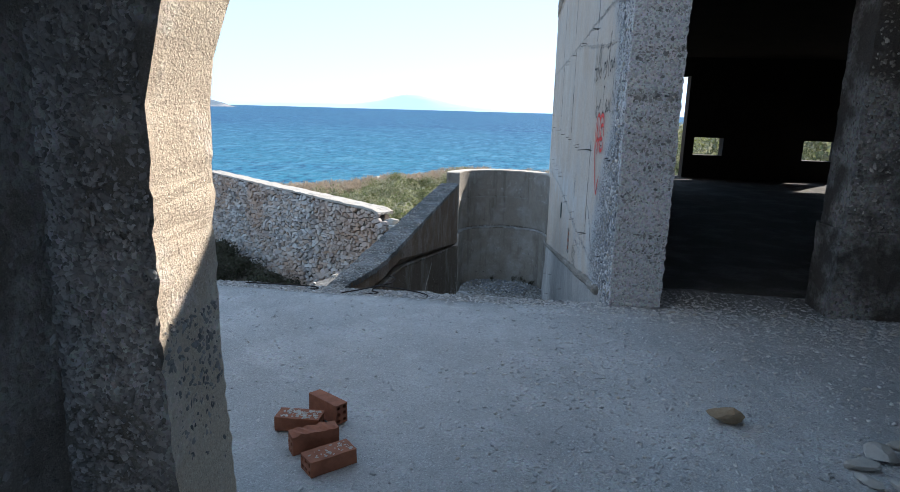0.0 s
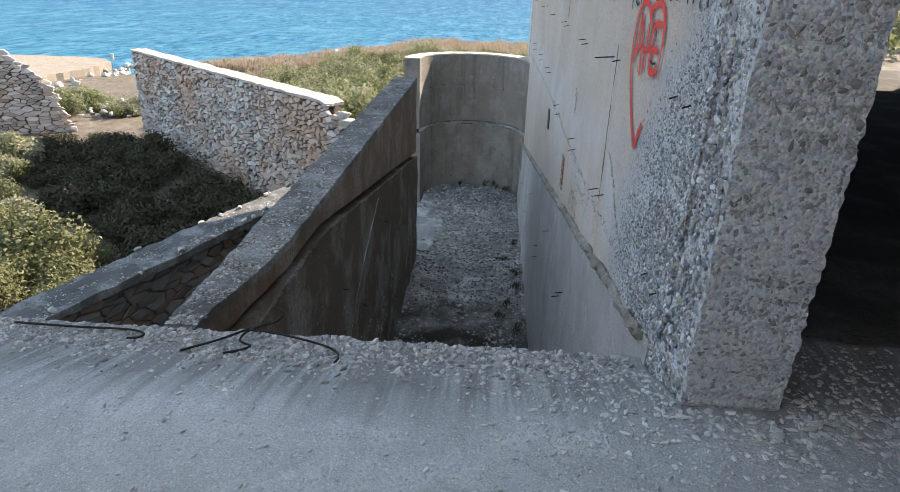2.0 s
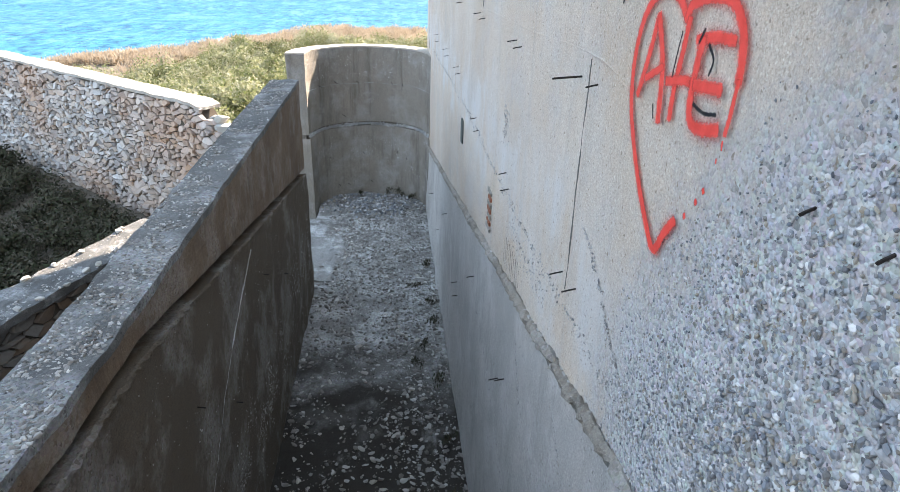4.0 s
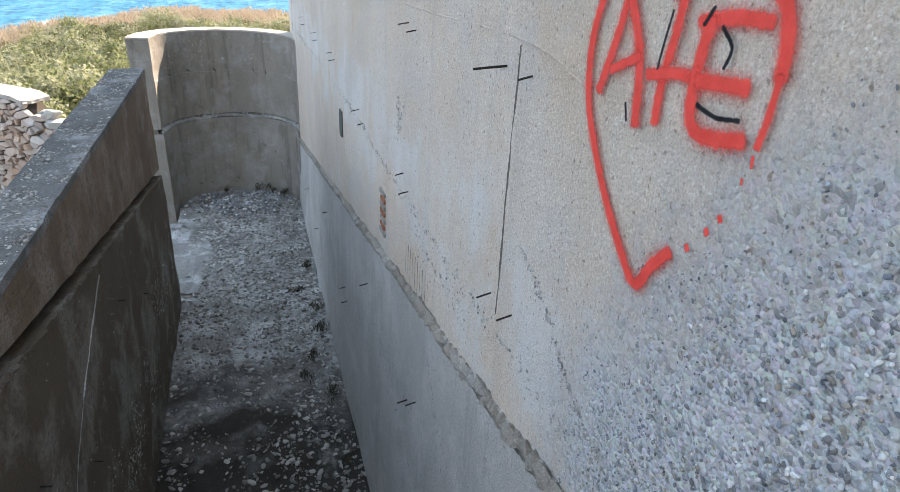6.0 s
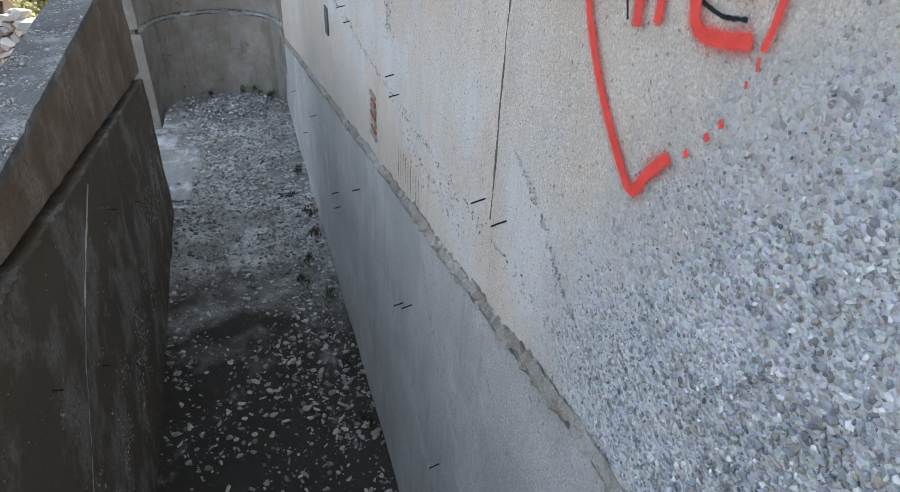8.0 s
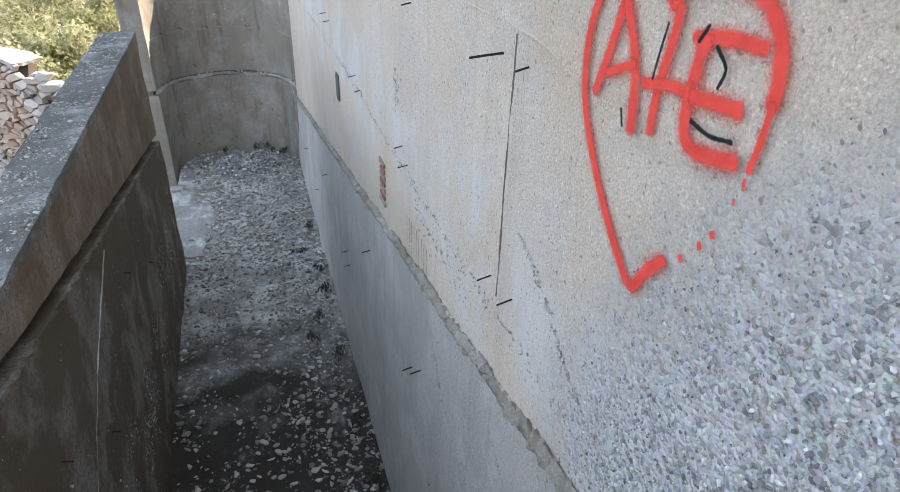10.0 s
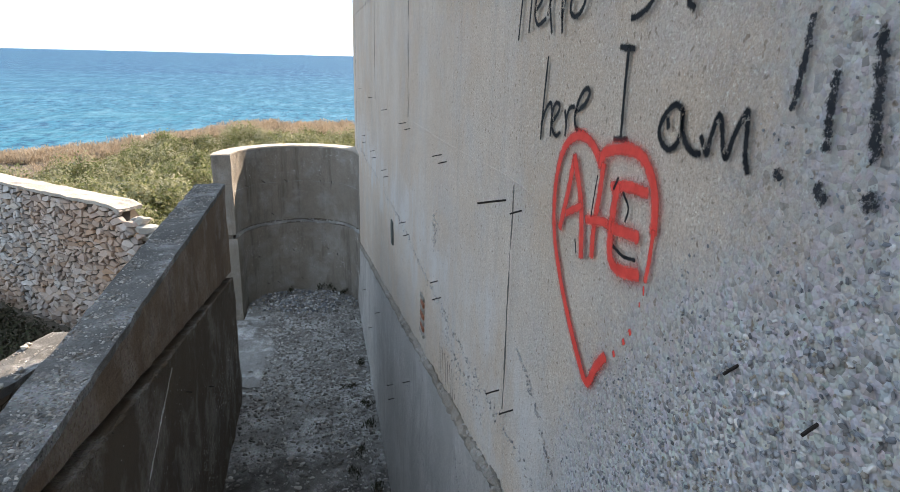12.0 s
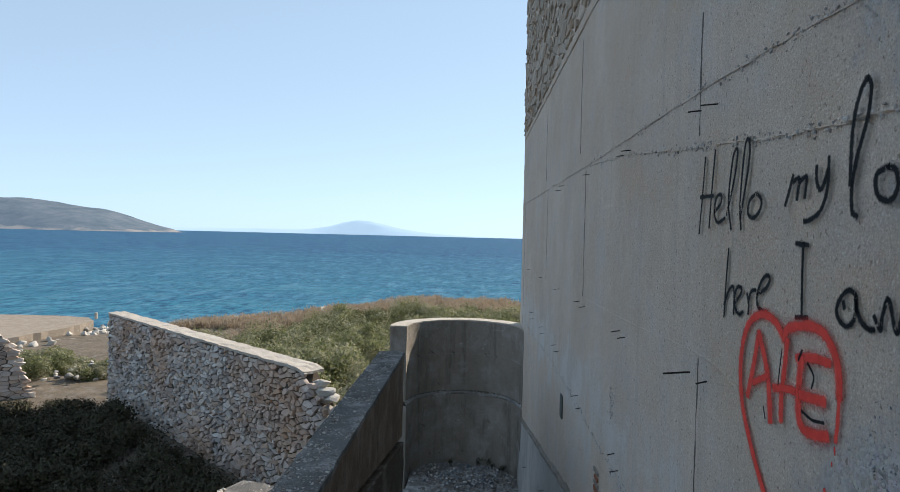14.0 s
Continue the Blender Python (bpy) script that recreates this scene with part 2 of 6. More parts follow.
def soil_mask(nt, vec):
    """Dark soil that lies along the parapet's side of the sunken floor."""
    s = nt.nodes.new("ShaderNodeSeparateXYZ")
    nt.links.new(vec, s.inputs[0])
    far = nt.nodes.new("ShaderNodeMapRange")
    far.inputs["From Min"].default_value, far.inputs["From Max"].default_value = 12.6, 10.6
    nt.links.new(calc(nt, "ADD", s.outputs["Y"], calc(nt, "MULTIPLY", noise_fac(nt, vec, 1.5), 1.5)), far.inputs["Value"])
    patch = noise_fac(nt, coords(nt, (1.6, 0.9, 1)), 1.0, 8, 0.75, 0.22, 0.42)
    return calc(nt, "MULTIPLY", calc(nt, "MULTIPLY", far.outputs[0], patch), 0.97)


M_RUBBLE = concrete("rubble_floor", (0.40, 0.395, 0.38), (0.24, 0.23, 0.215), (0.07, 0.055, 0.042), 0.9, 0.0, 60, 0.40, None, soil_mask)
M_STONE = varied("rubble_stone", [(0.66, 0.62, 0.58), (0.30, 0.26, 0.24), (0.74, 0.70, 0.66), (0.52, 0.37, 0.27), (0.62, 0.58, 0.55), (0.24, 0.205, 0.185), (0.68, 0.61, 0.54), (0.50, 0.38, 0.30), (0.70, 0.66, 0.63), (0.36, 0.30, 0.265)], 0.9, 0.35, 0.025, 9, tone=((0.52, 0.30, 0.18), 0.34, 0.5))
M_SLATE = varied("dark_stone", [(0.18, 0.165, 0.15), (0.11, 0.105, 0.10), (0.22, 0.20, 0.18), (0.19, 0.125, 0.085), (0.15, 0.145, 0.14)])
M_CLAD = varied("cladding_stone", [(0.42, 0.35, 0.28), (0.36, 0.30, 0.24), (0.48, 0.42, 0.35), (0.38, 0.28, 0.20)])
M_MORTAR = plain("earth_mortar", (0.10, 0.082, 0.066), 0.95, 0, 0.5, 6)
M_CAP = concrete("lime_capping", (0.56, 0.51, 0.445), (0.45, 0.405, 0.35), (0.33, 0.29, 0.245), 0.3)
M_QUAY = concrete("quay_concrete", (0.31, 0.262, 0.21), (0.26, 0.215, 0.17), (0.19, 0.155, 0.12), 0.2)
M_PEBBLE = varied("pebbles", [(0.70, 0.70, 0.69), (0.14, 0.165, 0.20), (0.34, 0.35, 0.37), (0.085, 0.095, 0.115), (0.38, 0.33, 0.26), (0.22, 0.25, 0.29), (0.76, 0.75, 0.73), (0.17, 0.17, 0.18), (0.46, 0.46, 0.47)], 0.7, 0.2, 0.003, 40)
M_GRIT = varied("dull_grit", [(0.30, 0.29, 0.28), (0.52, 0.50, 0.48), (0.19, 0.19, 0.195), (0.40, 0.36, 0.32), (0.62, 0.61, 0.59)], 0.85, 0.2, 0.003, 40)
M_SETGRIT = varied("set_aggregate", [(0.40, 0.385, 0.37), (0.16, 0.155, 0.15), (0.32, 0.30, 0.28), (0.11, 0.11, 0.11), (0.48, 0.465, 0.45), (0.26, 0.24, 0.22)], 0.9, 0.35, 0.004, 40)
M_PALEGRIT = varied("pale_grit", [(0.66, 0.65, 0.62), (0.46, 0.46, 0.46), (0.58, 0.55, 0.50), (0.36, 0.36, 0.37), (0.74, 0.73, 0.70)], 0.85, 0.2, 0.003, 40)
M_SCREE = varied("dark_scree", [(0.36, 0.345, 0.32), (0.20, 0.185, 0.17), (0.56, 0.54, 0.51), (0.11, 0.10, 0.088), (0.30, 0.275, 0.25)], 0.9, 0.2, 0.004, 30)
M_LOOSE = varied("loose_stone", [(0.56, 0.53, 0.48), (0.42, 0.40, 0.37), (0.50, 0.46, 0.40), (0.34, 0.31, 0.28)], 0.9, 0.3, 0.006, 25)
M_BROWN = varied("brown_rock", [(0.30, 0.21, 0.13), (0.36, 0.27, 0.18)], 0.9, 0.4, 0.006, 25)
M_GROOVE = plain("dark_groove", (0.16, 0.15, 0.135), 0.95, 0, 0.4, 40)
M_CLAY = plain("fired_clay", (0.34, 0.13, 0.075), 0.85, 0, 0.55, 22)
M_STEEL = plain("rusty_black_steel", (0.035, 0.028, 0.025), 0.7, 0.3, 0.4, 60)
M_WOOD = plain("old_timber", (0.10, 0.11, 0.10), 0.9, 0, 0.5, 30)
M_LEAF = varied("scrub_leaves", [(0.10, 0.125, 0.042), (0.19, 0.215, 0.082), (0.29, 0.29, 0.155), (0.13, 0.155, 0.058), (0.34, 0.325, 0.21)], 0.7, 0.3, 0, 6, tone=((0.42, 0.40, 0.29), 0.8, 0.8), thin=0.45)
M_PALE = varied("pale_twiggy_leaves", [(0.125, 0.135, 0.048), (0.20, 0.195, 0.085), (0.08, 0.10, 0.035), (0.28, 0.265, 0.19)], 0.8, 0.4, 0, 6, thin=0.2)
# Dry scrub colour, darkened for the stone wall's shadow; weeds use it too.
M_DUSK = varied("dry_scrub_shade_tone", [(0.055, 0.05, 0.032), (0.085, 0.07, 0.045), (0.045, 0.055, 0.025), (0.07, 0.058, 0.045)], 0.9, 0.3, 0, 6)
M_STRAW = varied("dry_grass", [(0.36, 0.285, 0.205), (0.46, 0.38, 0.285), (0.27, 0.20, 0.145)], 0.9, 0.2, 0, 6, thin=0.4)
M_TWIG = plain("grey_twigs", (0.20, 0.17, 0.14), 0.9, 0, 0.3, 20)


def spray(name, colour, patchy, lo=0.22, hi=0.80, speck=60):
    m, nt, b = base(name, 0.75)
    b.inputs["Specular IOR Level"].default_value = 0.08
    a = nt.nodes.new("ShaderNodeAttribute")
    a.attribute_name = "cover"
    vec = coords(nt)
    grain = calc(nt, "MULTIPLY", calc(nt, "SUBTRACT", noise_fac(nt, vec, speck, 4, 0.8, 0.2, 0.8), 0.5), patchy)
    cover = calc(nt, "ADD", a.outputs["Fac"], grain)
    r = nt.nodes.new("ShaderNodeMapRange")
    r.inputs["From Min"].default_value, r.inputs["From Max"].default_value = lo, hi
    nt.links.new(cover, r.inputs["Value"])
    nt.links.new(r.outputs[0], b.inputs["Alpha"])
    nt.links.new(mix(nt, calc(nt, "MULTIPLY", noise_fac(nt, vec, 25), 0.35), colour, tuple(min(1, c * 1.5 + 0.03) for c in colour)), b.inputs["Base Color"])
    return m


M_RED = spray("red_spray_paint", (0.64, 0.06, 0.045), 0.7, 0.10, 0.85, 150)
M_BROKEN = spray("broken_black_paint", (0.018, 0.02, 0.024), 1.5, 0.5, 0.95)
M_BLACK = spray("black_spray_paint", (0.009, 0.01, 0.012), 0.6, 0.28, 0.85, 110)


# ---- building blocks ----
def obj(name, verts, faces, mat, parent=None, label="", smooth=False):
    me = bpy.data.meshes.new(name)
    me.from_pydata([tuple(v) for v in verts], [], faces)
    me.update()
    if smooth:
        me.polygons.foreach_set("use_smooth", [True] * len(me.polygons))
    me.materials.append(mat)
    ob = new(name, me)
    if parent is not None:
        ob.parent = parent
        ob.matrix_parent_inverse = Matrix.Translation(-parent.location)
    if label:
        ob["label"] = label
    return ob


def part(name, bm, mat, parent=None, label="", smooth=False):
    me = bpy.data.meshes.new(name)
    bm.normal_update()
    bm.to_mesh(me)
    bm.free()
    if smooth:
        me.polygons.foreach_set("use_smooth", [True] * len(me.polygons))
    me.materials.append(mat)
    ob = new(name, me)
    if parent is not None:
        ob.parent = parent
        ob.matrix_parent_inverse = Matrix.Translation(-parent.location)
    if label:
        ob["label"] = label
    return ob


def empty(name, at=(0, 0, 0)):
    ob = new(name)
    ob.location = at
    ob.empty_display_size = 0.1
    return ob


def wobble(p, scale, amp):
    return noise.noise_vector(Vector(p) * scale) * amp


def solid(name, front, back, us, vs, mat, parent=None, label="", rough=None, smooth=False):
    """A closed body between two grids front(u, v) and back(u, v); rough(p) shifts the points."""
    nu, nv = len(us), len(vs)
    verts, faces = [], []
    for fn in (front, back):
        for u in us:
            for v in vs:
                p = Vector(fn(u, v))
                if rough:
                    p = p + rough(p)
                verts.append(p)
    n = nu * nv

    def at(k, i, j):
        return k * n + i * nv + j
    for i in range(nu - 1):
        for j in range(nv - 1):
            faces.append((at(0, i, j), at(0, i + 1, j), at(0, i + 1, j + 1), at(0, i, j + 1)))
            faces.append((at(1, i, j), at(1, i, j + 1), at(1, i + 1, j + 1), at(1, i + 1, j)))
    ring = [(i, 0) for i in range(nu)] + [(nu - 1, j) for j in range(1, nv)] + [(i, nv - 1) for i in range(nu - 2, -1, -1)] + [(0, j) for j in range(nv - 2, 0, -1)]
    for (i, j), (k, l) in zip(ring, ring[1:] + ring[:1]):
        faces.append((at(0, i, j), at(1, i, j), at(1, k, l), at(0, k, l)))
    me = bpy.data.meshes.new(name)
    me.from_pydata([tuple(v) for v in verts], [], faces)
    bm = bmesh.new()
    bm.from_mesh(me)
    bpy.data.meshes.remove(me)
    bmesh.ops.recalc_face_normals(bm, faces=bm.faces)
    return part(name, bm, mat, parent, label, smooth)


def rough_box(name, lo, hi, mat, parent=None, label="", step=0.08, amp=0.012, scale=9.0, smooth=False):
    """A block whose faces and edges are uneven, as broken or poorly cast concrete is."""
    lo, hi = Vector(lo), Vector(hi)
    n = [max(1, min(60, round((hi[i] - lo[i]) / step))) for i in range(3)]
    index, verts, faces = {}, [], []

    def vert(c):
        if c not in index:
            p = Vector([lo[i] + (hi[i] - lo[i]) * c[i] / n[i] for i in range(3)])
            index[c] = len(verts)
            verts.append(p + wobble(p, scale, amp) + wobble(p, scale * 3.1, amp * 0.5))
        return index[c]
    for a in range(3):
        b, c = (a + 1) % 3, (a + 2) % 3
        for side in (0, n[a]):
            for i in range(n[b]):
                for j in range(n[c]):
                    quad = []
                    for di, dj in ((0, 0), (1, 0), (1, 1), (0, 1)):
                        k = [0, 0, 0]
                        k[a], k[b], k[c] = side, i + di, j + dj
                        quad.append(vert(tuple(k)))
                    faces.append(quad if side else quad[::-1])
    return obj(name, verts, faces, mat, parent, label, smooth)


def spans(a, b, n):
    return [a + (b - a) * i / n for i in range(n + 1)]


def pierced(name, x0, x1, y0, y1, z0, z1, holes, mat, parent=None, label=""):
    """A wall in the x-z plane, y0 to y1 thick, with rectangular openings (x0, x1, z0, z1)."""
    xs = sorted({x0, x1, *[h[0] for h in holes], *[h[1] for h in holes]})
    zs = sorted({z0, z1, *[h[2] for h in holes], *[h[3] for h in holes]})
    full = {}
    for i in range(len(xs) - 1):
        for j in range(len(zs) - 1):
            cx, cz = (xs[i] + xs[i + 1]) / 2, (zs[j] + zs[j + 1]) / 2
            full[i, j] = not any(h[0] < cx < h[1] and h[2] < cz < h[3] for h in holes)
    bm = bmesh.new()
    index = {}

    def v(x, y, z):
        if (x, y, z) not in index:
            index[x, y, z] = bm.verts.new((x, y, z))
        return index[x, y, z]
    for (i, j), f in full.items():
        if not f:
            continue
        a, b, c, d = xs[i], xs[i + 1], zs[j], zs[j + 1]
        bm.faces.new((v(a, y0, c), v(b, y0, c), v(b, y0, d), v(a, y0, d)))
        bm.faces.new((v(a, y1, c), v(a, y1, d), v(b, y1, d), v(b, y1, c)))
        for di, dj, q in ((-1, 0, ((a, c), (a, d))), (1, 0, ((b, d), (b, c))), (0, -1, ((b, c), (a, c))), (0, 1, ((a, d), (b, d)))):
            if not full.get((i + di, j + dj), False):
                (px, pz), (qx, qz) = q
                bm.faces.new((v(px, y0, pz), v(qx, y0, qz), v(qx, y1, qz), v(px, y1, pz)))
    return part(name, bm, mat, parent, label)


# ---- structure ----
def sstep(a, b, x):
    t = max(0.0, min(1.0, (x - a) / (b - a)))
    return t * t * (3 - 2 * t)


FLOOR_LOW = -3.4


def joint(y):
    return -0.31 - 0.175 * (y - 6.4)


def wall_top(y):
    return 3.35 if y < 4.9 else 3.35 + min(1.0, (y - 4.9) / 1.2) * 4.6


wall_west = tagged(empty("wall_east", (1.94, 11, 0)), "tall grey cast-concrete side wall with spray graffiti and bare aggregate", "wall", kind="structure")


CRACKS = [[(4.71, 2.7), (4.70, 1.9), (4.70, 1.3), (4.67, 1.1), (4.69, 0.85), (4.71, 0.58), (4.72, 0.36), (4.71, 0.2), (4.76, 0.08)], [(4.71, 0.2), (4.62, 0.19), (4.52, 0.14)]]


def fissure(y, z):
    """How deep the open crack is at a place of the tall wall's face."""
    best = 1.0
    for line in CRACKS:
        for (a, b), (c, d) in zip(line, line[1:]):
            t = max(0.0, min(1.0, ((y - a) * (c - a) + (z - b) * (d - b)) / ((c - a) ** 2 + (d - b) ** 2)))
            best = min(best, math.hypot(y - a - (c - a) * t, z - b - (d - b) * t))
    best = max(0.0, best + 0.012 * noise.noise(Vector((2, y * 26, z * 26))))
    wide = max(0.009, 0.023 + 0.012 * noise.noise(Vector((9, y * 5, z * 5))))
    return 0.10 * max(0.0, 1.0 - (best / wide) ** 4) - 0.008 * math.exp(-((best - 0.045) / 0.03) ** 2)


def wall_rough(p):
    edge = max(0.0, min(1.0, (5.0 - p.y) / 0.5))
    d = wobble(p, 6, 0.004 + 0.005 * edge) + wobble(p, 24, 0.001 + 0.011 * edge) + wobble(p, 55, 0.007 * edge)
    if p.x < 1.8 and p.y < 5.0:
        d.x += fissure(p.y, p.z)
    end = 0.05 if p.y > 17.2 else 0.0
    return Vector((d.x, d.y * 0.9 * edge + end * noise.noise(p * 7), d.z * 0.4 * edge))


ys = spans(4.42, 4.6, 9) + spans(4.6, 4.9, 34)[1:] + spans(4.9, 6.0, 30)[1:] + spans(6.0, 17.3, 60)[1:]
vs = spans(0, 1, 190)


def up_z(y, v):
    bottom = -0.45 if y < 5.3 else joint(y)
    return bottom + (wall_top(y) - bottom) * v ** 1.3


solid("wall_upper", lambda u, v: (1.76, u, up_z(u, v)), lambda u, v: (2.12, u, up_z(u, v)), ys, vs, M_WALL, wall_west, rough=wall_rough)
solid("wall_lower", lambda u, v: (1.700 + 0.052 * v, u, FLOOR_LOW - 0.4 + (joint(u) + 0.01 - FLOOR_LOW + 0.4) * v), lambda u, v: (2.12, u, FLOOR_LOW - 0.4 + (joint(u) - 0.012 - FLOOR_LOW + 0.4) * v),
      spans(4.9, 17.3, 80), spans(0, 0.93, 20) + [0.96, 1.0], M_LOWER, wall_west, rough=lambda p: wobble(p, 4, 0.008) + wobble(p, 15, 0.003))

# terrace slab with a worn edge that dips
def slab_z(x, y):
    start = 4.15 + 0.27 * sstep(1.2, 1.74, x)
    t = max(0.0, min(1.0, (y - start) / (4.95 - start))) if x < 1.95 else 0.0
    n1 = noise.noise(Vector((x * 1.3, y * 1.3, 3))) * 0.012 + noise.noise(Vector((x * 7, y * 7, 5))) * 0.004
    return -0.16 * t * t * (3 - 2 * t) + n1 - 0.006


def slab_edge(x):
    return 4.97 + 0.03 * noise.noise(Vector((x * 3, 0, 1))) + 0.025 * noise.noise(Vector((x * 14, 0, 2)))


def slab_pt(u, v):
    y = -4.0 + (slab_edge(u) + 4.0) * v
    return (u, y, slab_z(u, y))


slab_vs = spans(0, 0.75, 24) + spans(0.75, 1.0, 34)[1:]
slab_us = spans(-9, -2.2, 20) + spans(-2.2, 1.9, 96)[1:] + spans(1.9, 6.0, 50)[1:]
terrace = solid("floor", slab_pt, lambda u, v: (u, slab_pt(u, v)[1] - 0.03, -0.55), slab_us, slab_vs, M_SLAB, None, smooth=True)
tagged(terrace, "dusty pale concrete terrace slab with a ragged worn edge", "floor", kind="structure")
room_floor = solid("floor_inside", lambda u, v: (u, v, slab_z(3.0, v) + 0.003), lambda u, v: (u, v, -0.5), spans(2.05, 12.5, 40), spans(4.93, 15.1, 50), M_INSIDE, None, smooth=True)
tagged(room_floor, "dirty concrete floor, darkened in colour for the unlit room", "floor", kind="structure")

# front of the dark room
front = tagged(empty("wall_front", (4, 4.6, 0)), "rough bare-aggregate concrete front wall around a dark opening", "wall", kind="structure")
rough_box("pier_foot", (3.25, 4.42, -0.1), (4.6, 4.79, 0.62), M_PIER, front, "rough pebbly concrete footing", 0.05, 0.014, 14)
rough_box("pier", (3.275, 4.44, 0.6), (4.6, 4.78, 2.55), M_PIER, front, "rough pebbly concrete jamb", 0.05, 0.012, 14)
rough_box("lintel", (2.1, 4.46, 2.3), (3.4, 4.80, 3.35), M_ROUGH, front, step=0.08)
pierced("wall_panel", 3.3, 12.5, 4.47, 4.76, 2.5, 3.35, [], M_ROUGH, front)
pierced("wall_panel", 4.55, 12.5, 4.47, 4.76, -0.1, 2.5, [], M_ROUGH, front)
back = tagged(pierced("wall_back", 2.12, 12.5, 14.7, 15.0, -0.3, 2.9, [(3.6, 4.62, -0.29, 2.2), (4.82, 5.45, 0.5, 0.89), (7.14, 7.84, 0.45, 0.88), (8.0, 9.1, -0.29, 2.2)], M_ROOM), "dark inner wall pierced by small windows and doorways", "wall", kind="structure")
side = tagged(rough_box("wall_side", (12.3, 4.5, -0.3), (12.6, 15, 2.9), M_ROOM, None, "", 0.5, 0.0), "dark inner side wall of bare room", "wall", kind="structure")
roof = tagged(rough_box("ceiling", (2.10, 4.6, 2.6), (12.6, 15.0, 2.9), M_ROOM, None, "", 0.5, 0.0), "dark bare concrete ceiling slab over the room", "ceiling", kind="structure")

# arch wall through which the walk begins
ARCH_X, ARCH_R, ARCH_Z = 1.385, 1.217, 1.2


def arch_edge(k, n=28):
    """Points of the opening's outline, from the foot of one jamb over the arch to the other."""
    left = [(ARCH_X - ARCH_R + 0.03 * max(0, 0.6 - z) / 0.6, z) for z in spans(-0.05, ARCH_Z, 40)]
    curve = [(ARCH_X - ARCH_R * math.cos(a), ARCH_Z + ARCH_R * math.sin(a)) for a in spans(0, math.pi, n)[1:-1]]
    right = [(ARCH_X + ARCH_R, z) for z in spans(ARCH_Z, -0.05, 8)]
    return (left + curve + right)[k]


arch_n = 41 + 27 + 9
def arch_out(k):
    x, z = arch_edge(k)
    if z <= ARCH_Z:
        return (-9.0, z) if x < ARCH_X else (9.0, z)
    a = math.atan2(z - ARCH_Z, x - ARCH_X)
    dx, dz = math.cos(a), math.sin(a)
    s = min(7.64 / abs(dx) if abs(dx) > 1e-6 else 1e9, 1.9 / dz if dz > 1e-6 else 1e9)
    return (ARCH_X + dx * s, ARCH_Z + dz * s)


def arch_at(k, v, y):
    (a, b), (c, d) = arch_edge(k), arch_out(k)
    v = v ** 2.2
    return (a + (c - a) * v, y, b + (d - b) * v)


def arch_rough(p):
    near = max(0.0, 1.0 - abs(p.x - 0.15) / 1.2)
    d = wobble(p, 7, 0.010) + wobble(p, 26, 0.013 * near) + wobble(p, 60, 0.006 * near)
    return Vector((d.x * 0.7, d.y, d.z * 0.5))


ks = list(range(arch_n))
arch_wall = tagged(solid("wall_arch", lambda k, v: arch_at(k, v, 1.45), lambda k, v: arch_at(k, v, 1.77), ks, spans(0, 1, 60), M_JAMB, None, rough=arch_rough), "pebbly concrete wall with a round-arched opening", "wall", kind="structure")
# Faces turned to -y take the tone with shade in it.
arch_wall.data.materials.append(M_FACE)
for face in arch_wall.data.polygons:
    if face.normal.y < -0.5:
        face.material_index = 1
passage = tagged(rough_box("wall_passage", (-0.45, -2.3, -0.1), (-0.134, 1.47, 3.1), M_SHADED, None, "", 0.07, 0.02, 8), "rough shaded passage wall beside the arch", "wall", kind="structure")
passage2 = tagged(rough_box("wall_passage_far", (3.2, -2.3, -0.1), (3.5, 1.46, 3.1), M_SHADED, None, "", 0.3, 0.01), "rough shaded passage wall", "wall", kind="structure")
# Unseen doorway behind the walk's start, added to let skylight onto the jamb.
passage3 = tagged(pierced("wall_passage_end", -0.45, 3.5, -2.6, -2.3, -0.1, 3.1, [(0.2, 3.0, -0.09, 2.4)], M_SHADED), "rough shaded end wall, unseen, with a doorway added for light", "wall", kind="structure")
passage4 = tagged(rough_box("ceiling_passage", (-0.45, -2.6, 3.1), (3.5, 1.46, 3.35), M_SHADED, None, "", 0.3, 0.01), "bare concrete ceiling of the passage", "ceiling", kind="structure")

# Roof and wall out of view, added to darken the terrace's right end.
porch = tagged(rough_box("ceiling_porch_added", (2.35, 1.79, 2.55), (8.0, 4.5, 2.8), M_SHADED, None, "", 0.3, 0.01), "unseen bare concrete slab added to shade the terrace end", "ceiling", kind="structure")
porch_wall = tagged(rough_box("wall_porch_added", (5.2, 1.6, -0.1), (5.5, 4.5, 2.6), M_SHADED, None, "", 0.3, 0.01), "unseen bare concrete wall added to close and shade the terrace", "wall", kind="structure")

# parapet beside the lower passage
parapet = tagged(empty("parapet_wall", (-0.45, 9, FLOOR_LOW)), "rust-stained concrete parapet wall with a weathered coping and open joint", "wall", kind="structure")


def par_in(y):
    return -0.27 - 0.13 * max(0.0, (6.15 - y) / 1.1) ** 1.2


def par_out(y):
    return -0.555 - 0.011 * (y - 5.0)


def par_bottom(y):
    return min(-0.36, joint(y) + 0.03)


def ledge(y):
    return min(-0.41, joint(y) - 0.05)


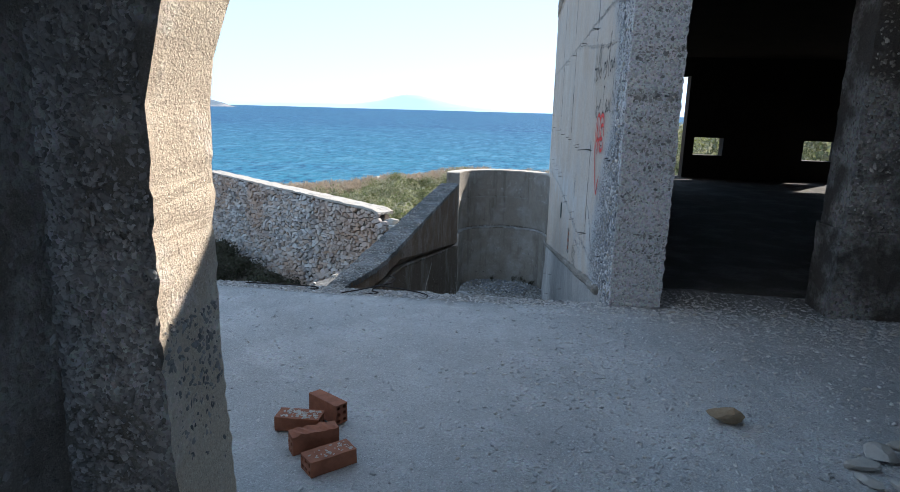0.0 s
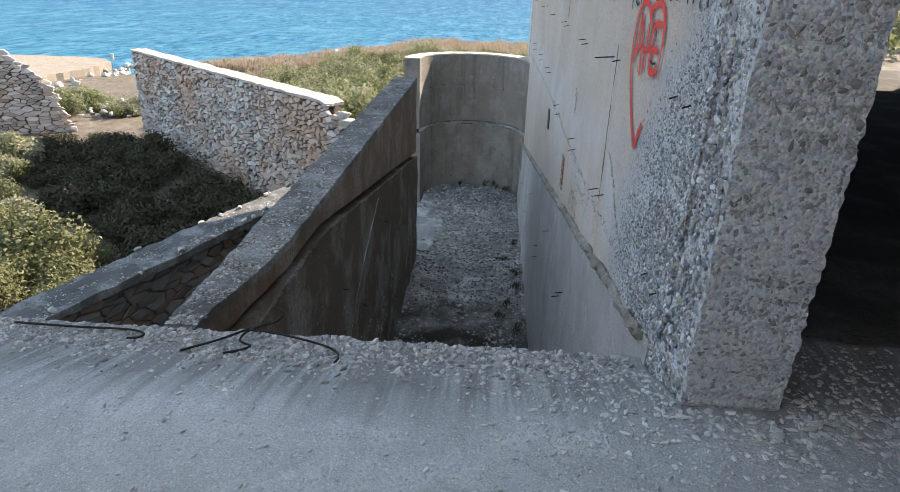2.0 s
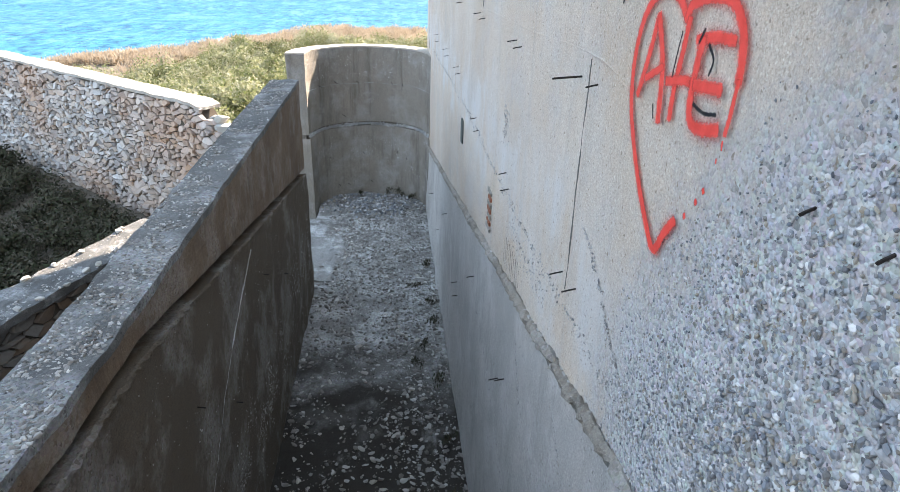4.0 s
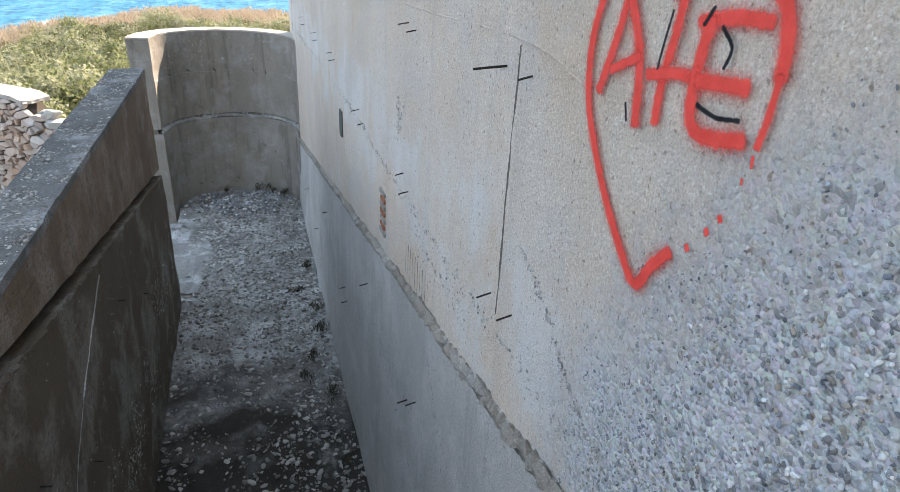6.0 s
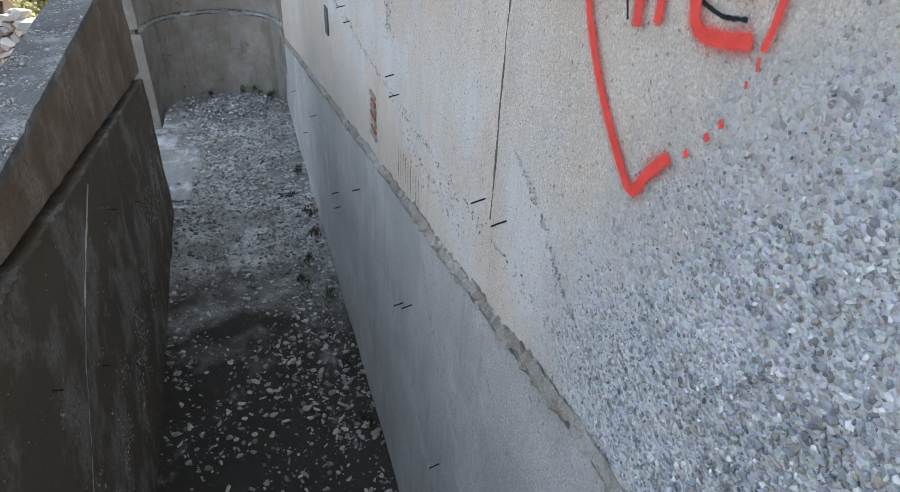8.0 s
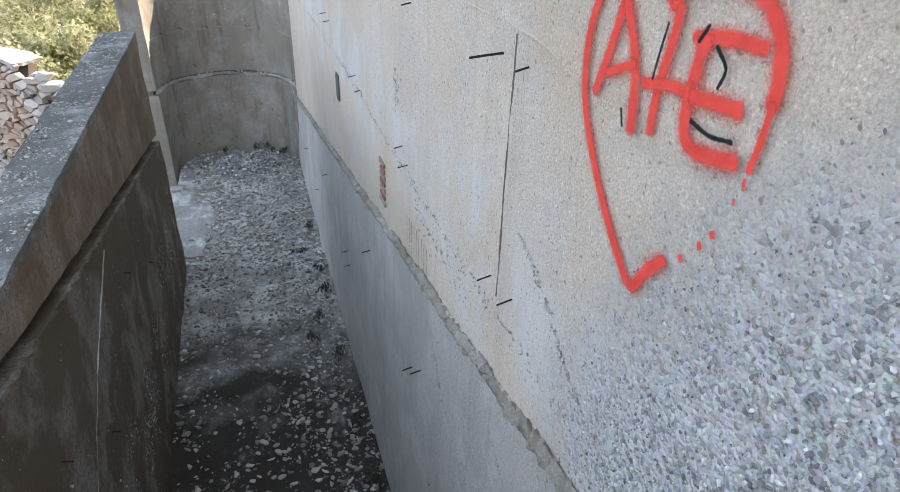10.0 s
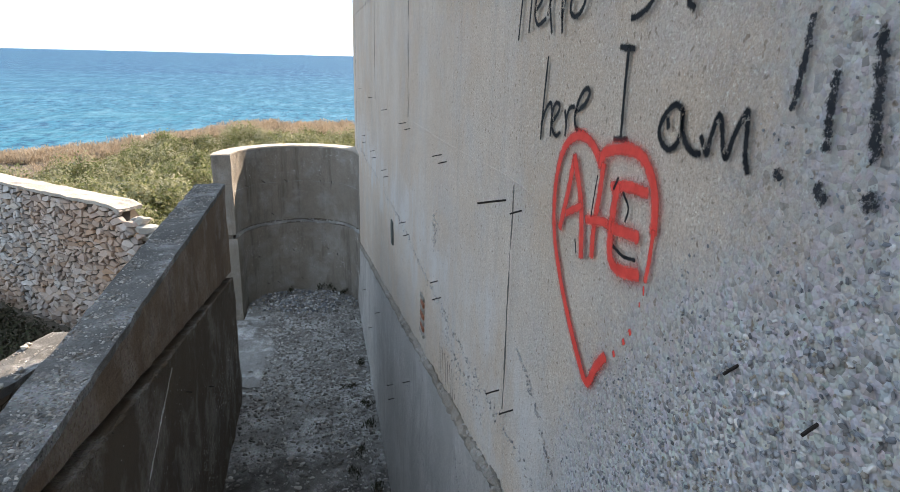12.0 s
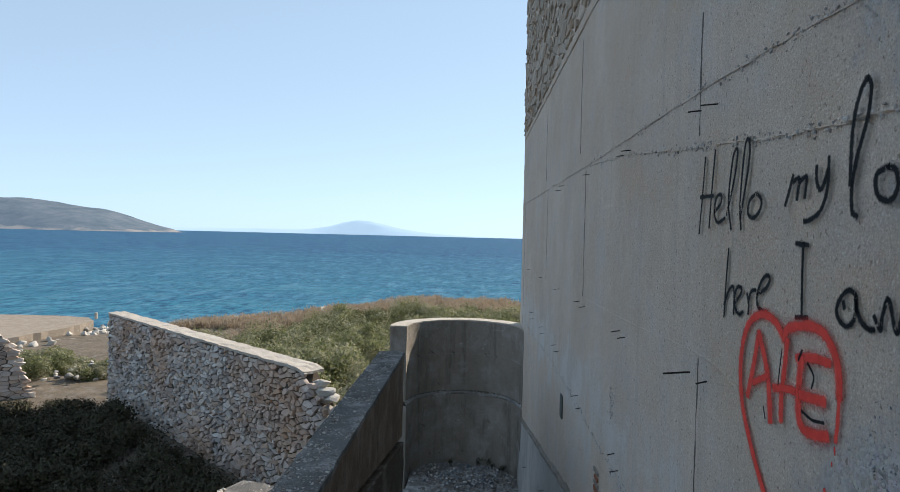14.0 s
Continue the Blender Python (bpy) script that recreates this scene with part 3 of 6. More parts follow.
par_y = spans(4.93, 6.2, 30) + spans(6.2, 13.1, 60)[1:]
solid("upper_block", lambda u, v: (par_in(u) + 0.0, u, par_bottom(u) + (-0.2 - par_bottom(u)) * v), lambda u, v: (par_out(u), u, par_bottom(u) - 0.3 + (-0.2 - par_bottom(u) + 0.3) * v), par_y, spans(0, 1, 12), M_RUST, parapet, rough=lambda p: wobble(p, 5, 0.012) + wobble(p, 19, 0.008))
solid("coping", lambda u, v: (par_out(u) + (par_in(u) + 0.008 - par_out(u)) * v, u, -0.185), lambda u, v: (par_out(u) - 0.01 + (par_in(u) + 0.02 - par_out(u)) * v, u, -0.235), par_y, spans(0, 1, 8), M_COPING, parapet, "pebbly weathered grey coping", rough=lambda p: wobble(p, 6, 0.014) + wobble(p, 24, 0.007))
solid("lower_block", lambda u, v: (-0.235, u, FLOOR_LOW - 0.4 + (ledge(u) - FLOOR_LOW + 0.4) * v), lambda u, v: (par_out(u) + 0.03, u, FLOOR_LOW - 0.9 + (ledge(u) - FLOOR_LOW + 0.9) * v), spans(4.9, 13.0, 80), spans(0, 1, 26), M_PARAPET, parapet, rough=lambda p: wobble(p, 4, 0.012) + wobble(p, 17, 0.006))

# curved end wall
CX, CY, CR = 0.585, 16.3, 1.165
end_wall = tagged(empty("wall_end", (CX, CY, FLOOR_LOW)), "curved grey concrete end wall with a rough casting joint", "wall", kind="structure")
angles = [radians(a) for a in spans(180, -4, 60)]


def ring_pt(a, r, z):
    return (CX + r * math.cos(a), CY + r * math.sin(a), z)


for name, z0, z1, dr in (("upper_ring", -1.80, -0.27, 0.0), ("lower_ring", FLOOR_LOW - 0.5, -1.885, 0.02)):
    solid(name, lambda u, v, z0=z0, z1=z1, dr=dr: ring_pt(u, CR - dr, z0 + (z1 - z0) * v), lambda u, v, z0=z0, z1=z1: ring_pt(u, CR + 0.34, z0 + (z1 - z0) * v), angles, spans(0, 1, 14), M_CURVE, end_wall, rough=lambda p: wobble(p, 5, 0.010) + wobble(p, 18, 0.005))
solid("joint_core", lambda u, v: ring_pt(u, CR + 0.06, -1.95 + 0.16 * v), lambda u, v: ring_pt(u, CR + 0.3, -1.95 + 0.16 * v), angles, [0, 1], M_PARAPET, end_wall)
# Thin top layer, paler than the wall: sunlight is put into its colour.
solid("top_skin", lambda u, v: ring_pt(u, CR - 0.004 + 0.35 * v, -0.262), lambda u, v: ring_pt(u, CR - 0.004 + 0.35 * v, -0.29), angles, [0, 0.5, 1], M_CAP, end_wall, "coping coloured pale for the sun on it", rough=lambda p: wobble(p, 12, 0.006))
low_floor = tagged(solid("floor_lower", lambda u, v: (u, v, FLOOR_LOW + 0.05 * noise.noise(Vector((u * 2, v * 2, 0))) + 0.02 * noise.noise(Vector((u * 9, v * 9, 0)))), lambda u, v: (u, v, FLOOR_LOW - 0.3), spans(-0.5, 1.72, 40), spans(4.7, 17.6, 140), M_RUBBLE, None, smooth=True), "rubble-strewn dirt and concrete floor of sunken passage", "floor", kind="structure")


# ---- ground, sea and far shore ----
SEA = -8.0


def shore(x):
    return 50 + 8 * sstep(-42, -31, x) + 11 * sstep(-32, -23, x) + 10 * sstep(-20, 0, x) + 40 * sstep(20, 34, x) + 1.5 * noise.noise(Vector((x * 0.25, 0, 0)))


def ground_z(x, y):
    far = -7.3 + 1.4 * sstep(-22, -6, x)
    z = -5.4 + (far + 5.4) * sstep(30, 42, y)
    z += 0.5 * sstep(-9, -3, x) * sstep(22, 12, y)
    # Ground dips before the stone wall so that its shadow reaches farther.
    front = -0.656 * (x + 13.75) - 0.755 * (y - 28)
    z -= 0.75 * sstep(0.6, 3.0, front) * sstep(9.5, 7.0, front) * sstep(-17, -14, x) * sstep(-1.5, -3, x)
    z += 0.25 * noise.noise(Vector((x * 0.13, y * 0.13, 1))) + 0.07 * noise.noise(Vector((x * 0.7, y * 0.7, 2)))
    rise = sstep(0, 7, x - 3.2 - 0.075 * max(0.0, y - 17)) * sstep(13, 16, y)
    z += rise * (4.9 + 2.6 * sstep(12, 40, x) * sstep(24, 60, y))
    return SEA - 1.2 + (z - SEA + 1.2) * sstep(-3, 5, shore(x) - y)


M_EARTH = concrete("dry_earth", (0.20, 0.162, 0.12), (0.11, 0.088, 0.065), (0.055, 0.042, 0.03), 0.15, 0.0, 20)
gx, gy = spans(-110, 90, 150), spans(-60, 92, 130)
gv = [(x, y, ground_z(x, y)) for x in gx for y in gy]
gf = [(i * len(gy) + j, (i + 1) * len(gy) + j, (i + 1) * len(gy) + j + 1, i * len(gy) + j + 1) for i in range(len(gx) - 1) for j in range(len(gy) - 1)]
ground = tagged(obj("ground", gv, gf, M_EARTH, None, "", True), "dry stony brown coastal earth between low scrub", "ground", kind="structure")

m, nt, b = base("sea_water", 0.5)
b.inputs["Specular IOR Level"].default_value = 0.02
vec = coords(nt)
geo = nt.nodes.new("ShaderNodeNewGeometry")
sep = nt.nodes.new("ShaderNodeSeparateXYZ")
nt.links.new(geo.outputs["Position"], sep.inputs[0])
depth = nt.nodes.new("ShaderNodeMapRange")
depth.inputs["From Min"].default_value, depth.inputs["From Max"].default_value = 55, 330
nt.links.new(sep.outputs["Y"], depth.inputs["Value"])
band = coords(nt, (0.004, 0.02, 1))
fac = calc(nt, "ADD", depth.outputs[0], calc(nt, "MULTIPLY", calc(nt, "SUBTRACT", noise_fac(nt, band, 1.0, 5), 0.5), 0.35))
water = mix(nt, fac, (0.034, 0.165, 0.245), (0.015, 0.068, 0.165))
chop = noise_fac(nt, coords(nt, (0.85, 0.42, 1)), 1.0, 6, 0.8, 0.44, 0.58)
water = mix(nt, calc(nt, "MULTIPLY", chop, 0.85), water, (0.003, 0.03, 0.085))
crest = noise_fac(nt, coords(nt, (0.30, 0.085, 1)), 1.0, 7, 0.85, 0.49, 0.60)
water = mix(nt, calc(nt, "MULTIPLY", crest, 0.6), water, (0.115, 0.26, 0.355))
swell = noise_fac(nt, coords(nt, (0.035, 0.05, 1)), 1.0, 6, 0.7, 0.42, 0.62)
water = mix(nt, calc(nt, "MULTIPLY", swell, 0.35), water, (0.045, 0.165, 0.22))
nt.links.new(water, b.inputs["Base Color"])
ripple = coords(nt, (0.5, 1.2, 1))
n1 = relief(nt, b, noise_fac(nt, ripple, 1.2, 5, 0.6, 0.2, 0.8), 0.6, 0.12)
relief(nt, b, noise_fac(nt, coords(nt, (0.05, 0.16, 1)), 1.0, 5, 0.6, 0.2, 0.8), 0.5, 0.9, n1)
M_SEA = m
sea = tagged(obj("water", [(-4600, -60, SEA), (4600, -60, SEA), (4600, 4700, SEA), (-4600, 4700, SEA)], [(0, 1, 2, 3)], M_SEA), "calm blue sea turning turquoise near the shore", "sea", kind="structure")


def range_of_hills(name, y, x0, x1, height, mat, label, depth=300.0, seed=0):
    xs, ts = spans(x0, x1, 160), spans(0, 1, 14)
    verts, faces = [], []
    for x in xs:
        h = height(x)
        for t in ts:
            r = noise.fractal(Vector((x * 0.006 + seed, t * 2.2, seed)), 1.0, 2.0, 5) * 0.10 * h
            verts.append((x, y + depth * t, SEA - 1 + max(0.0, (h + 1) * math.sin(min(1, t * 1.15) * math.pi / 2) + r * math.sin(t * 2.6))))
    n = len(ts)
    for i in range(len(xs) - 1):
        for j in range(n - 1):
            faces.append((i * n + j, (i + 1) * n + j, (i + 1) * n + j + 1, i * n + j + 1))
    return tagged(obj(name, verts, faces, mat, None, "", True), label, "hill", kind="structure")


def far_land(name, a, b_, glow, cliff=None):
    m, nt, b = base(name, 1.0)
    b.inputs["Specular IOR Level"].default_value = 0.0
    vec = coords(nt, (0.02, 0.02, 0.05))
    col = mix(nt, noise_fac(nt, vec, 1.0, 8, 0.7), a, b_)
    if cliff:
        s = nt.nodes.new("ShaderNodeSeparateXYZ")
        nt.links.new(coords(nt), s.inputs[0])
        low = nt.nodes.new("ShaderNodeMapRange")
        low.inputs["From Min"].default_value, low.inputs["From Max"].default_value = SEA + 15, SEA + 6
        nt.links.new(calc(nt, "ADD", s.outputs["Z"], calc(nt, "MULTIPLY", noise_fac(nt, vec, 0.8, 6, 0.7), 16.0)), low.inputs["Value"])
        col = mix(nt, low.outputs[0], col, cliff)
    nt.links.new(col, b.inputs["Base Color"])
    # Emission paints the pale haze of distance; the land itself gives no light.
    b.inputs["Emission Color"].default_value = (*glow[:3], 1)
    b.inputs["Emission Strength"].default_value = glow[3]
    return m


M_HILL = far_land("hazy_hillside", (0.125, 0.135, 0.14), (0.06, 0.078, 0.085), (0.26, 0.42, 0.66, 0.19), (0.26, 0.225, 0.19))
M_FAR = far_land("hazy_island", (0.15, 0.2, 0.25), (0.15, 0.2, 0.25), (0.48, 0.70, 0.92, 0.62))
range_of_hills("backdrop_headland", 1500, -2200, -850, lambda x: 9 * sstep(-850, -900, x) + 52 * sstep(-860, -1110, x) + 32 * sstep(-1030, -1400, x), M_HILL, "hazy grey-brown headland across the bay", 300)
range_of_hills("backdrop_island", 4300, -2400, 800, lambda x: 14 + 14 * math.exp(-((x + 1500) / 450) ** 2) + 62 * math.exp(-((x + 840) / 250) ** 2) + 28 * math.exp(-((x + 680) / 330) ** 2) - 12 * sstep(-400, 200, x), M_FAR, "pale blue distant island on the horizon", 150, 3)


# ---- rubble stone walls ----
def cells(w, h, size, flat, rng):
    """Irregular flat stones that fill a w by h face: convex polygons round jittered centres."""
    nx, nz = max(2, round(w / (size * flat))), max(2, round(h / size))
    dx, dz = w / nx, h / nz
    pts = {}
    for j in range(-1, nz + 1):
        for i in range(-1, nx + 1):
            if rng.random() < 0.26 and 0 <= i < nx and 0 <= j < nz:
                continue
            pts[i, j] = ((i + 0.5 + 0.5 * (j % 2) + rng.uniform(-0.58, 0.58)) * dx, (j + 0.5 + rng.uniform(-0.5, 0.5)) * dz)
    out = []
    for (i, j), (px, pz) in pts.items():
        poly = [(px - 3 * dx, pz - 3 * dz), (px + 3 * dx, pz - 3 * dz), (px + 3 * dx, pz + 3 * dz), (px - 3 * dx, pz + 3 * dz)]
        planes = [(-1, 0, 0), (1, 0, w), (0, -1, 0), (0, 1, h)]
        for a in range(-2, 3):
            for b_ in range(-2, 3):
                q = pts.get((i + a, j + b_))
                if q and (a or b_):
                    ax, az = (q[0] - px) / flat ** 2, q[1] - pz
                    planes.append((ax, az, ax * (px + q[0]) / 2 + az * (pz + q[1]) / 2))
        for nx_, nz_, d in planes:
            res = []
            for k in range(len(poly)):
                s, e = poly[k - 1], poly[k]
                ds, de = s[0] * nx_ + s[1] * nz_ - d, e[0] * nx_ + e[1] * nz_ - d
                if (ds < 0) != (de < 0):
                    t = ds / (ds - de)
                    res.append((s[0] + (e[0] - s[0]) * t, s[1] + (e[1] - s[1]) * t))
                if de < 0:
                    res.append(e)
            poly = res
            if len(poly) < 3:
                break
        if len(poly) >= 3:
            area = abs(sum(poly[k - 1][0] * poly[k][1] - poly[k][0] * poly[k - 1][1] for k in range(len(poly)))) / 2
            if area > 0.06 * dx * dz:
                out.append(poly)
    return out


def stone_mesh(poly, place, rng, gap, proud, tilt):
    """One stone: its face pulled in and domed, its sides running back into the wall."""
    cx, cz = sum(p[0] for p in poly) / len(poly), sum(p[1] for p in poly) / len(poly)
    r = max(0.02, min(math.hypot(p[0] - cx, p[1] - cz) for p in poly))
    s0, s1 = max(0.6, 1 - gap / r), max(0.45, 1 - (gap + 0.007) / r)
    out = rng.uniform(0.3, 1.0) * proud
    tx, tz = tilt * rng.uniform(-0.4, 0.4), tilt * rng.uniform(-0.5, 0.35)
    poly = [(x + rng.uniform(-0.012, 0.012), z + rng.uniform(-0.009, 0.009)) for x, z in poly]
    verts = []
    for s, d in ((s0, -0.06), (s0, out * 0.55), (s1, out)):
        for x, z in poly:
            ux, uz = (x - cx) * s, (z - cz) * s
            verts.append(place(cx + ux, cz + uz, d + (ux * tx + uz * tz if d > 0 else 0)))
    n = len(poly)
    faces = []
    for lay in (0, n):
        for k in range(n):
            faces.append((lay + k, lay + (k + 1) % n, lay + n + (k + 1) % n, lay + n + k))
    faces.append(tuple(range(2 * n, 3 * n)))
    return verts, faces


def stone_face(parent, polys, place, mat, rng, near, gap=0.012, proud=0.05, name="stone", tilt=1.0):
    """The stones for which near(cx, cz) is lowest are single pieces, up to 300; the rest is one body."""
    order = sorted(polys, key=lambda p: near(sum(q[0] for q in p) / len(p), sum(q[1] for q in p) / len(p)))
    rest_v, rest_f = [], []
    for k, poly in enumerate(order):
        v, f = stone_mesh(poly, place, rng, gap, proud, tilt)
        if k < 300:
            obj(name, v, f, mat, parent)
        else:
            o = len(rest_v)
            rest_v += v
            rest_f += [tuple(i + o for i in q) for q in f]
    if rest_f:
        tagged(obj("stonework", rest_v, rest_f, mat, parent), kind="stuff")


def along(a, b_):
    """The plane of a wall face from a to b_ on the plan: length and a map from (s, z, out) to the world."""
    a, b_ = Vector((*a, 0)), Vector((*b_, 0))
    d = (b_ - a).normalized()
    n = Vector((d.y, -d.x, 0))
    return (b_ - a).length, (lambda s, z, out: tuple(a + d * s + n * out + Vector((0, 0, z)))), d, n


def core(name, a, b_, z0, z1, thick, mat, parent, trim=0.0):
    length, place, d, n = along(a, b_)
    us, vs_ = spans(0, length, max(4, int(length / 0.4))), spans(0, 1, 8)
    return solid(name, lambda u, v: place(u, z0 + (z1(u) - z0) * v, trim), lambda u, v: place(u, z0 + (z1(u) - z0) * v, -thick), us, vs_, mat, parent, rough=lambda p: wobble(p, 2.5, 0.012))


A1, B1 = (-13.75, 28.0), (-2.75, 18.45)
stone_wall = tagged(empty("stone_wall", (-8.2, 23.2, -5.4)), "long dry rubble-stone wall with a pale mortar capping", "wall")
LEN1, place1, d1, n1_ = along(A1, B1)


def top1(s):
    return -1.86 - 0.25 * sstep(LEN1 - 1.2, LEN1 - 0.4, s) - 0.55 * sstep(LEN1 - 0.6, LEN1, s)


core("core", A1, tuple(Vector(B1) + (Vector(A1) - Vector(B1)).normalized() * 0.4), -6.2, lambda s: top1(s) - 0.02 - 0.3 * sstep(LEN1 - 1.3, LEN1 - 0.8, s), 0.55, M_MORTAR, stone_wall, -0.05)
rng = random.Random(5)
polys = [p for p in cells(LEN1, 4.3, 0.105, 1.9, rng) if sum(-6.0 + q[1] - top1(q[0]) for q in p) / len(p) < -0.03]
STONES1 = (stone_wall, polys, lambda x, z, o: place1(x, -6.0 + z, o - 0.05), M_STONE, rng, lambda cx, cz: -cz * 2 - cx * 0.6)
solid("capping", lambda u, v: place1(u, top1(u) + 0.055 + 0.02 * noise.noise(Vector((u * 3, v * 3, 0))), 0.015 - 0.62 * v), lambda u, v: place1(u, top1(u) - 0.02, 0.01 - 0.62 * v), spans(0, LEN1 - 0.9, 50), spans(0, 1, 6), M_CAP, stone_wall, "pale mortar capping", rough=lambda p: wobble(p, 6, 0.03))

A2, B2 = (-27.5, 23.2), (-17.1, 28.55)
gate_wall = tagged(empty("stone_wall", (-20, 27, -5.4)), "dry rubble-stone wall with a broken stepped end", "wall")
LEN2, place2, d2, n2_ = along(A2, B2)


def top2(s):
    return -1.96 - 0.9 * max(0.0, s - (LEN2 - 2.1)) / 1.0 - (1.6 * max(0.0, s - (LEN2 - 0.8)) / 0.8)


core("core", A2, tuple(Vector(B2) + (Vector(A2) - Vector(B2)).normalized() * 0.3), -6.2, lambda s: top2(s + 0.25) - 0.2, 0.55, M_MORTAR, gate_wall, -0.05)
rng2 = random.Random(8)
polys2 = [p for p in cells(LEN2, 4.3, 0.125, 2.3, rng2) if sum(-6.0 + q[1] - top2(q[0]) for q in p) / len(p) < -0.02]
STONES2 = (gate_wall, polys2, lambda x, z, o: place2(x, -6.0 + z, o - 0.05), M_STONE, rng2, lambda cx, cz: -cx)

A3, B3 = (-5.3, 4.2), (-2.16, 12.947)
low_wall = tagged(empty("retaining_wall", (-3.4, 9, -4.2)), "low dark stone retaining wall with a rough concrete top", "wall")
LEN3, place3, d3, n3_ = along(A3, B3)
core("core", A3, B3, -4.9, lambda s: -2.30, 0.5, M_MORTAR, low_wall, -0.05)
solid("coping", lambda u, v: place3(u, -2.23 + 0.02 * noise.noise(Vector((u * 3, v * 5, 0))), 0.03 - 0.60 * v), lambda u, v: place3(u, -2.33, 0.03 - 0.60 * v), spans(0, LEN3, 70), spans(0, 1, 8), M_COPING, low_wall, "rough grey concrete top", rough=lambda p: wobble(p, 6, 0.02) + wobble(p, 20, 0.01))
rng3 = random.Random(11)
polys3 = cells(LEN3, 2.4, 0.095, 2.4, rng3)
STONES3 = (low_wall, polys3, lambda x, z, o: place3(x, -4.74 + z, o - 0.05), M_SLATE, rng3, lambda cx, cz: -cz)


# ---- small things: makers ----
ICO_V = [Vector(v).normalized() for v in ((0, 1, 1.618), (0, -1, 1.618), (0, 1, -1.618), (0, -1, -1.618), (1, 1.618, 0), (-1, 1.618, 0), (1, -1.618, 0), (-1, -1.618, 0), (1.618, 0, 1), (-1.618, 0, 1), (1.618, 0, -1), (-1.618, 0, -1))]
ICO_F = [(i, j, k) for i in range(12) for j in range(i + 1, 12) for k in range(j + 1, 12)
         if all((ICO_V[a] - ICO_V[b]).length < 1.1 for a, b in ((i, j), (j, k), (i, k)))]
ICO_F = [f if (ICO_V[f[1]] - ICO_V[f[0]]).cross(ICO_V[f[2]] - ICO_V[f[0]]).dot(ICO_V[f[0]]) > 0 else f[::-1] for f in ICO_F]


def grit(name, spots, mat, rng, parent=None, label="", flat=0.6):
    """Many small stones in one body; spots: (place, size, outward)."""
    verts, faces = [], []
    for place, size, out in spots:
        q = out.to_track_quat("Z", "Y")
        turn = rng.uniform(0, 6.28)
        c, s = math.cos(turn), math.sin(turn)
        sx, sy, sz = size * rng.uniform(0.7, 1.45), size * rng.uniform(0.4, 0.95), size * flat * rng.uniform(0.6, 1.2)
        o = len(verts)
        for v in ICO_V:
            k = rng.uniform(0.6, 1.2)
            x, y, z = v.x * sx * k, v.y * sy * k, v.z * sz * k
            verts.append(place + q @ Vector((x * c - y * s, x * s + y * c, z)))
        faces += [(a + o, b + o, d + o) for a, b, d in ICO_F]
    ob = obj(name, verts, faces, mat, parent, label)
    return tagged(ob, kind="stuff")


def rock_mesh(seed, mat, name="stone"):
    bm = bmesh.new()
    bmesh.ops.create_icosphere(bm, subdivisions=2, radius=0.5)
    rng = random.Random(seed)
    cuts = [(Vector((rng.uniform(-1, 1), rng.uniform(-1, 1), rng.uniform(-1, 1))).normalized(), rng.uniform(0.22, 0.38)) for _ in range(9)]
    for v in bm.verts:
        for n, d in cuts:
            k = v.co.dot(n) - d
            if k > 0:
                v.co -= n * k
        v.co += noise.noise_vector(v.co * 5 + Vector((seed, 0, 0))) * 0.03
    me = bpy.data.meshes.new(name)
    bm.to_mesh(me)
    bm.free()
    me.materials.append(mat)
    return me


ROCKS = [rock_mesh(k, M_LOOSE) for k in range(7)]
BROWN_ROCKS = [rock_mesh(20 + k, M_BROWN) for k in range(2)]


def put_rock(mesh, x, y, z, sx, sy, sz, turn, label, group, name="stone"):
    ob = new(name, mesh)
    ob.matrix_world = Matrix.LocRotScale((x, y, z + sz * 0.28), Euler((0, 0, turn)), (sx, sy, sz))
    return tagged(ob, label, "stone", group)


def tube(path, radius, rng=None, sides=6, lump=0.0, flat=1.0):
    """Vertices and faces of a rod along a path."""
    verts, faces = [], []
    path = [Vector(p) for p in path]
    for i, p in enumerate(path):
        d = (path[min(i + 1, len(path) - 1)] - path[max(i - 1, 0)]).normalized()
        a = d.cross(Vector((0, 0, 1)) if abs(d.z) < 0.9 else Vector((1, 0, 0))).normalized()
        b = d.cross(a)
        for k in range(sides):
            t = 6.2832 * k / sides
            r = radius * (1 + (lump * rng.uniform(-1, 1) if rng else 0))
            verts.append(p + a * math.cos(t) * r + b * math.sin(t) * r * flat)
    for i in range(len(path) - 1):
        for k in range(sides):
            faces.append((i * sides + k, i * sides + (k + 1) % sides, (i + 1) * sides + (k + 1) % sides, (i + 1) * sides + k))
    faces.append(tuple(range(sides))[::-1])
    faces.append(tuple(range((len(path) - 1) * sides, len(path) * sides)))
    return verts, faces


def spline(pts, n=8):
    pts = [Vector(p) for p in pts]
    ext = [pts[0] * 2 - pts[1]] + pts + [pts[-1] * 2 - pts[-2]]
    out = []
    for i in range(1, len(ext) - 2):
        p0, p1, p2, p3 = ext[i - 1:i + 3]
        for k in range(n):
            t = k / n
            out.append(0.5 * ((2 * p1) + (p2 - p0) * t + (2 * p0 - 5 * p1 + 4 * p2 - p3) * t * t + (3 * p1 - p0 - 3 * p2 + p3) * t ** 3))
    return out + [pts[-1]]


# ---- spray paint on the tall wall ----
PAINTS, LAYER = {}, [0]


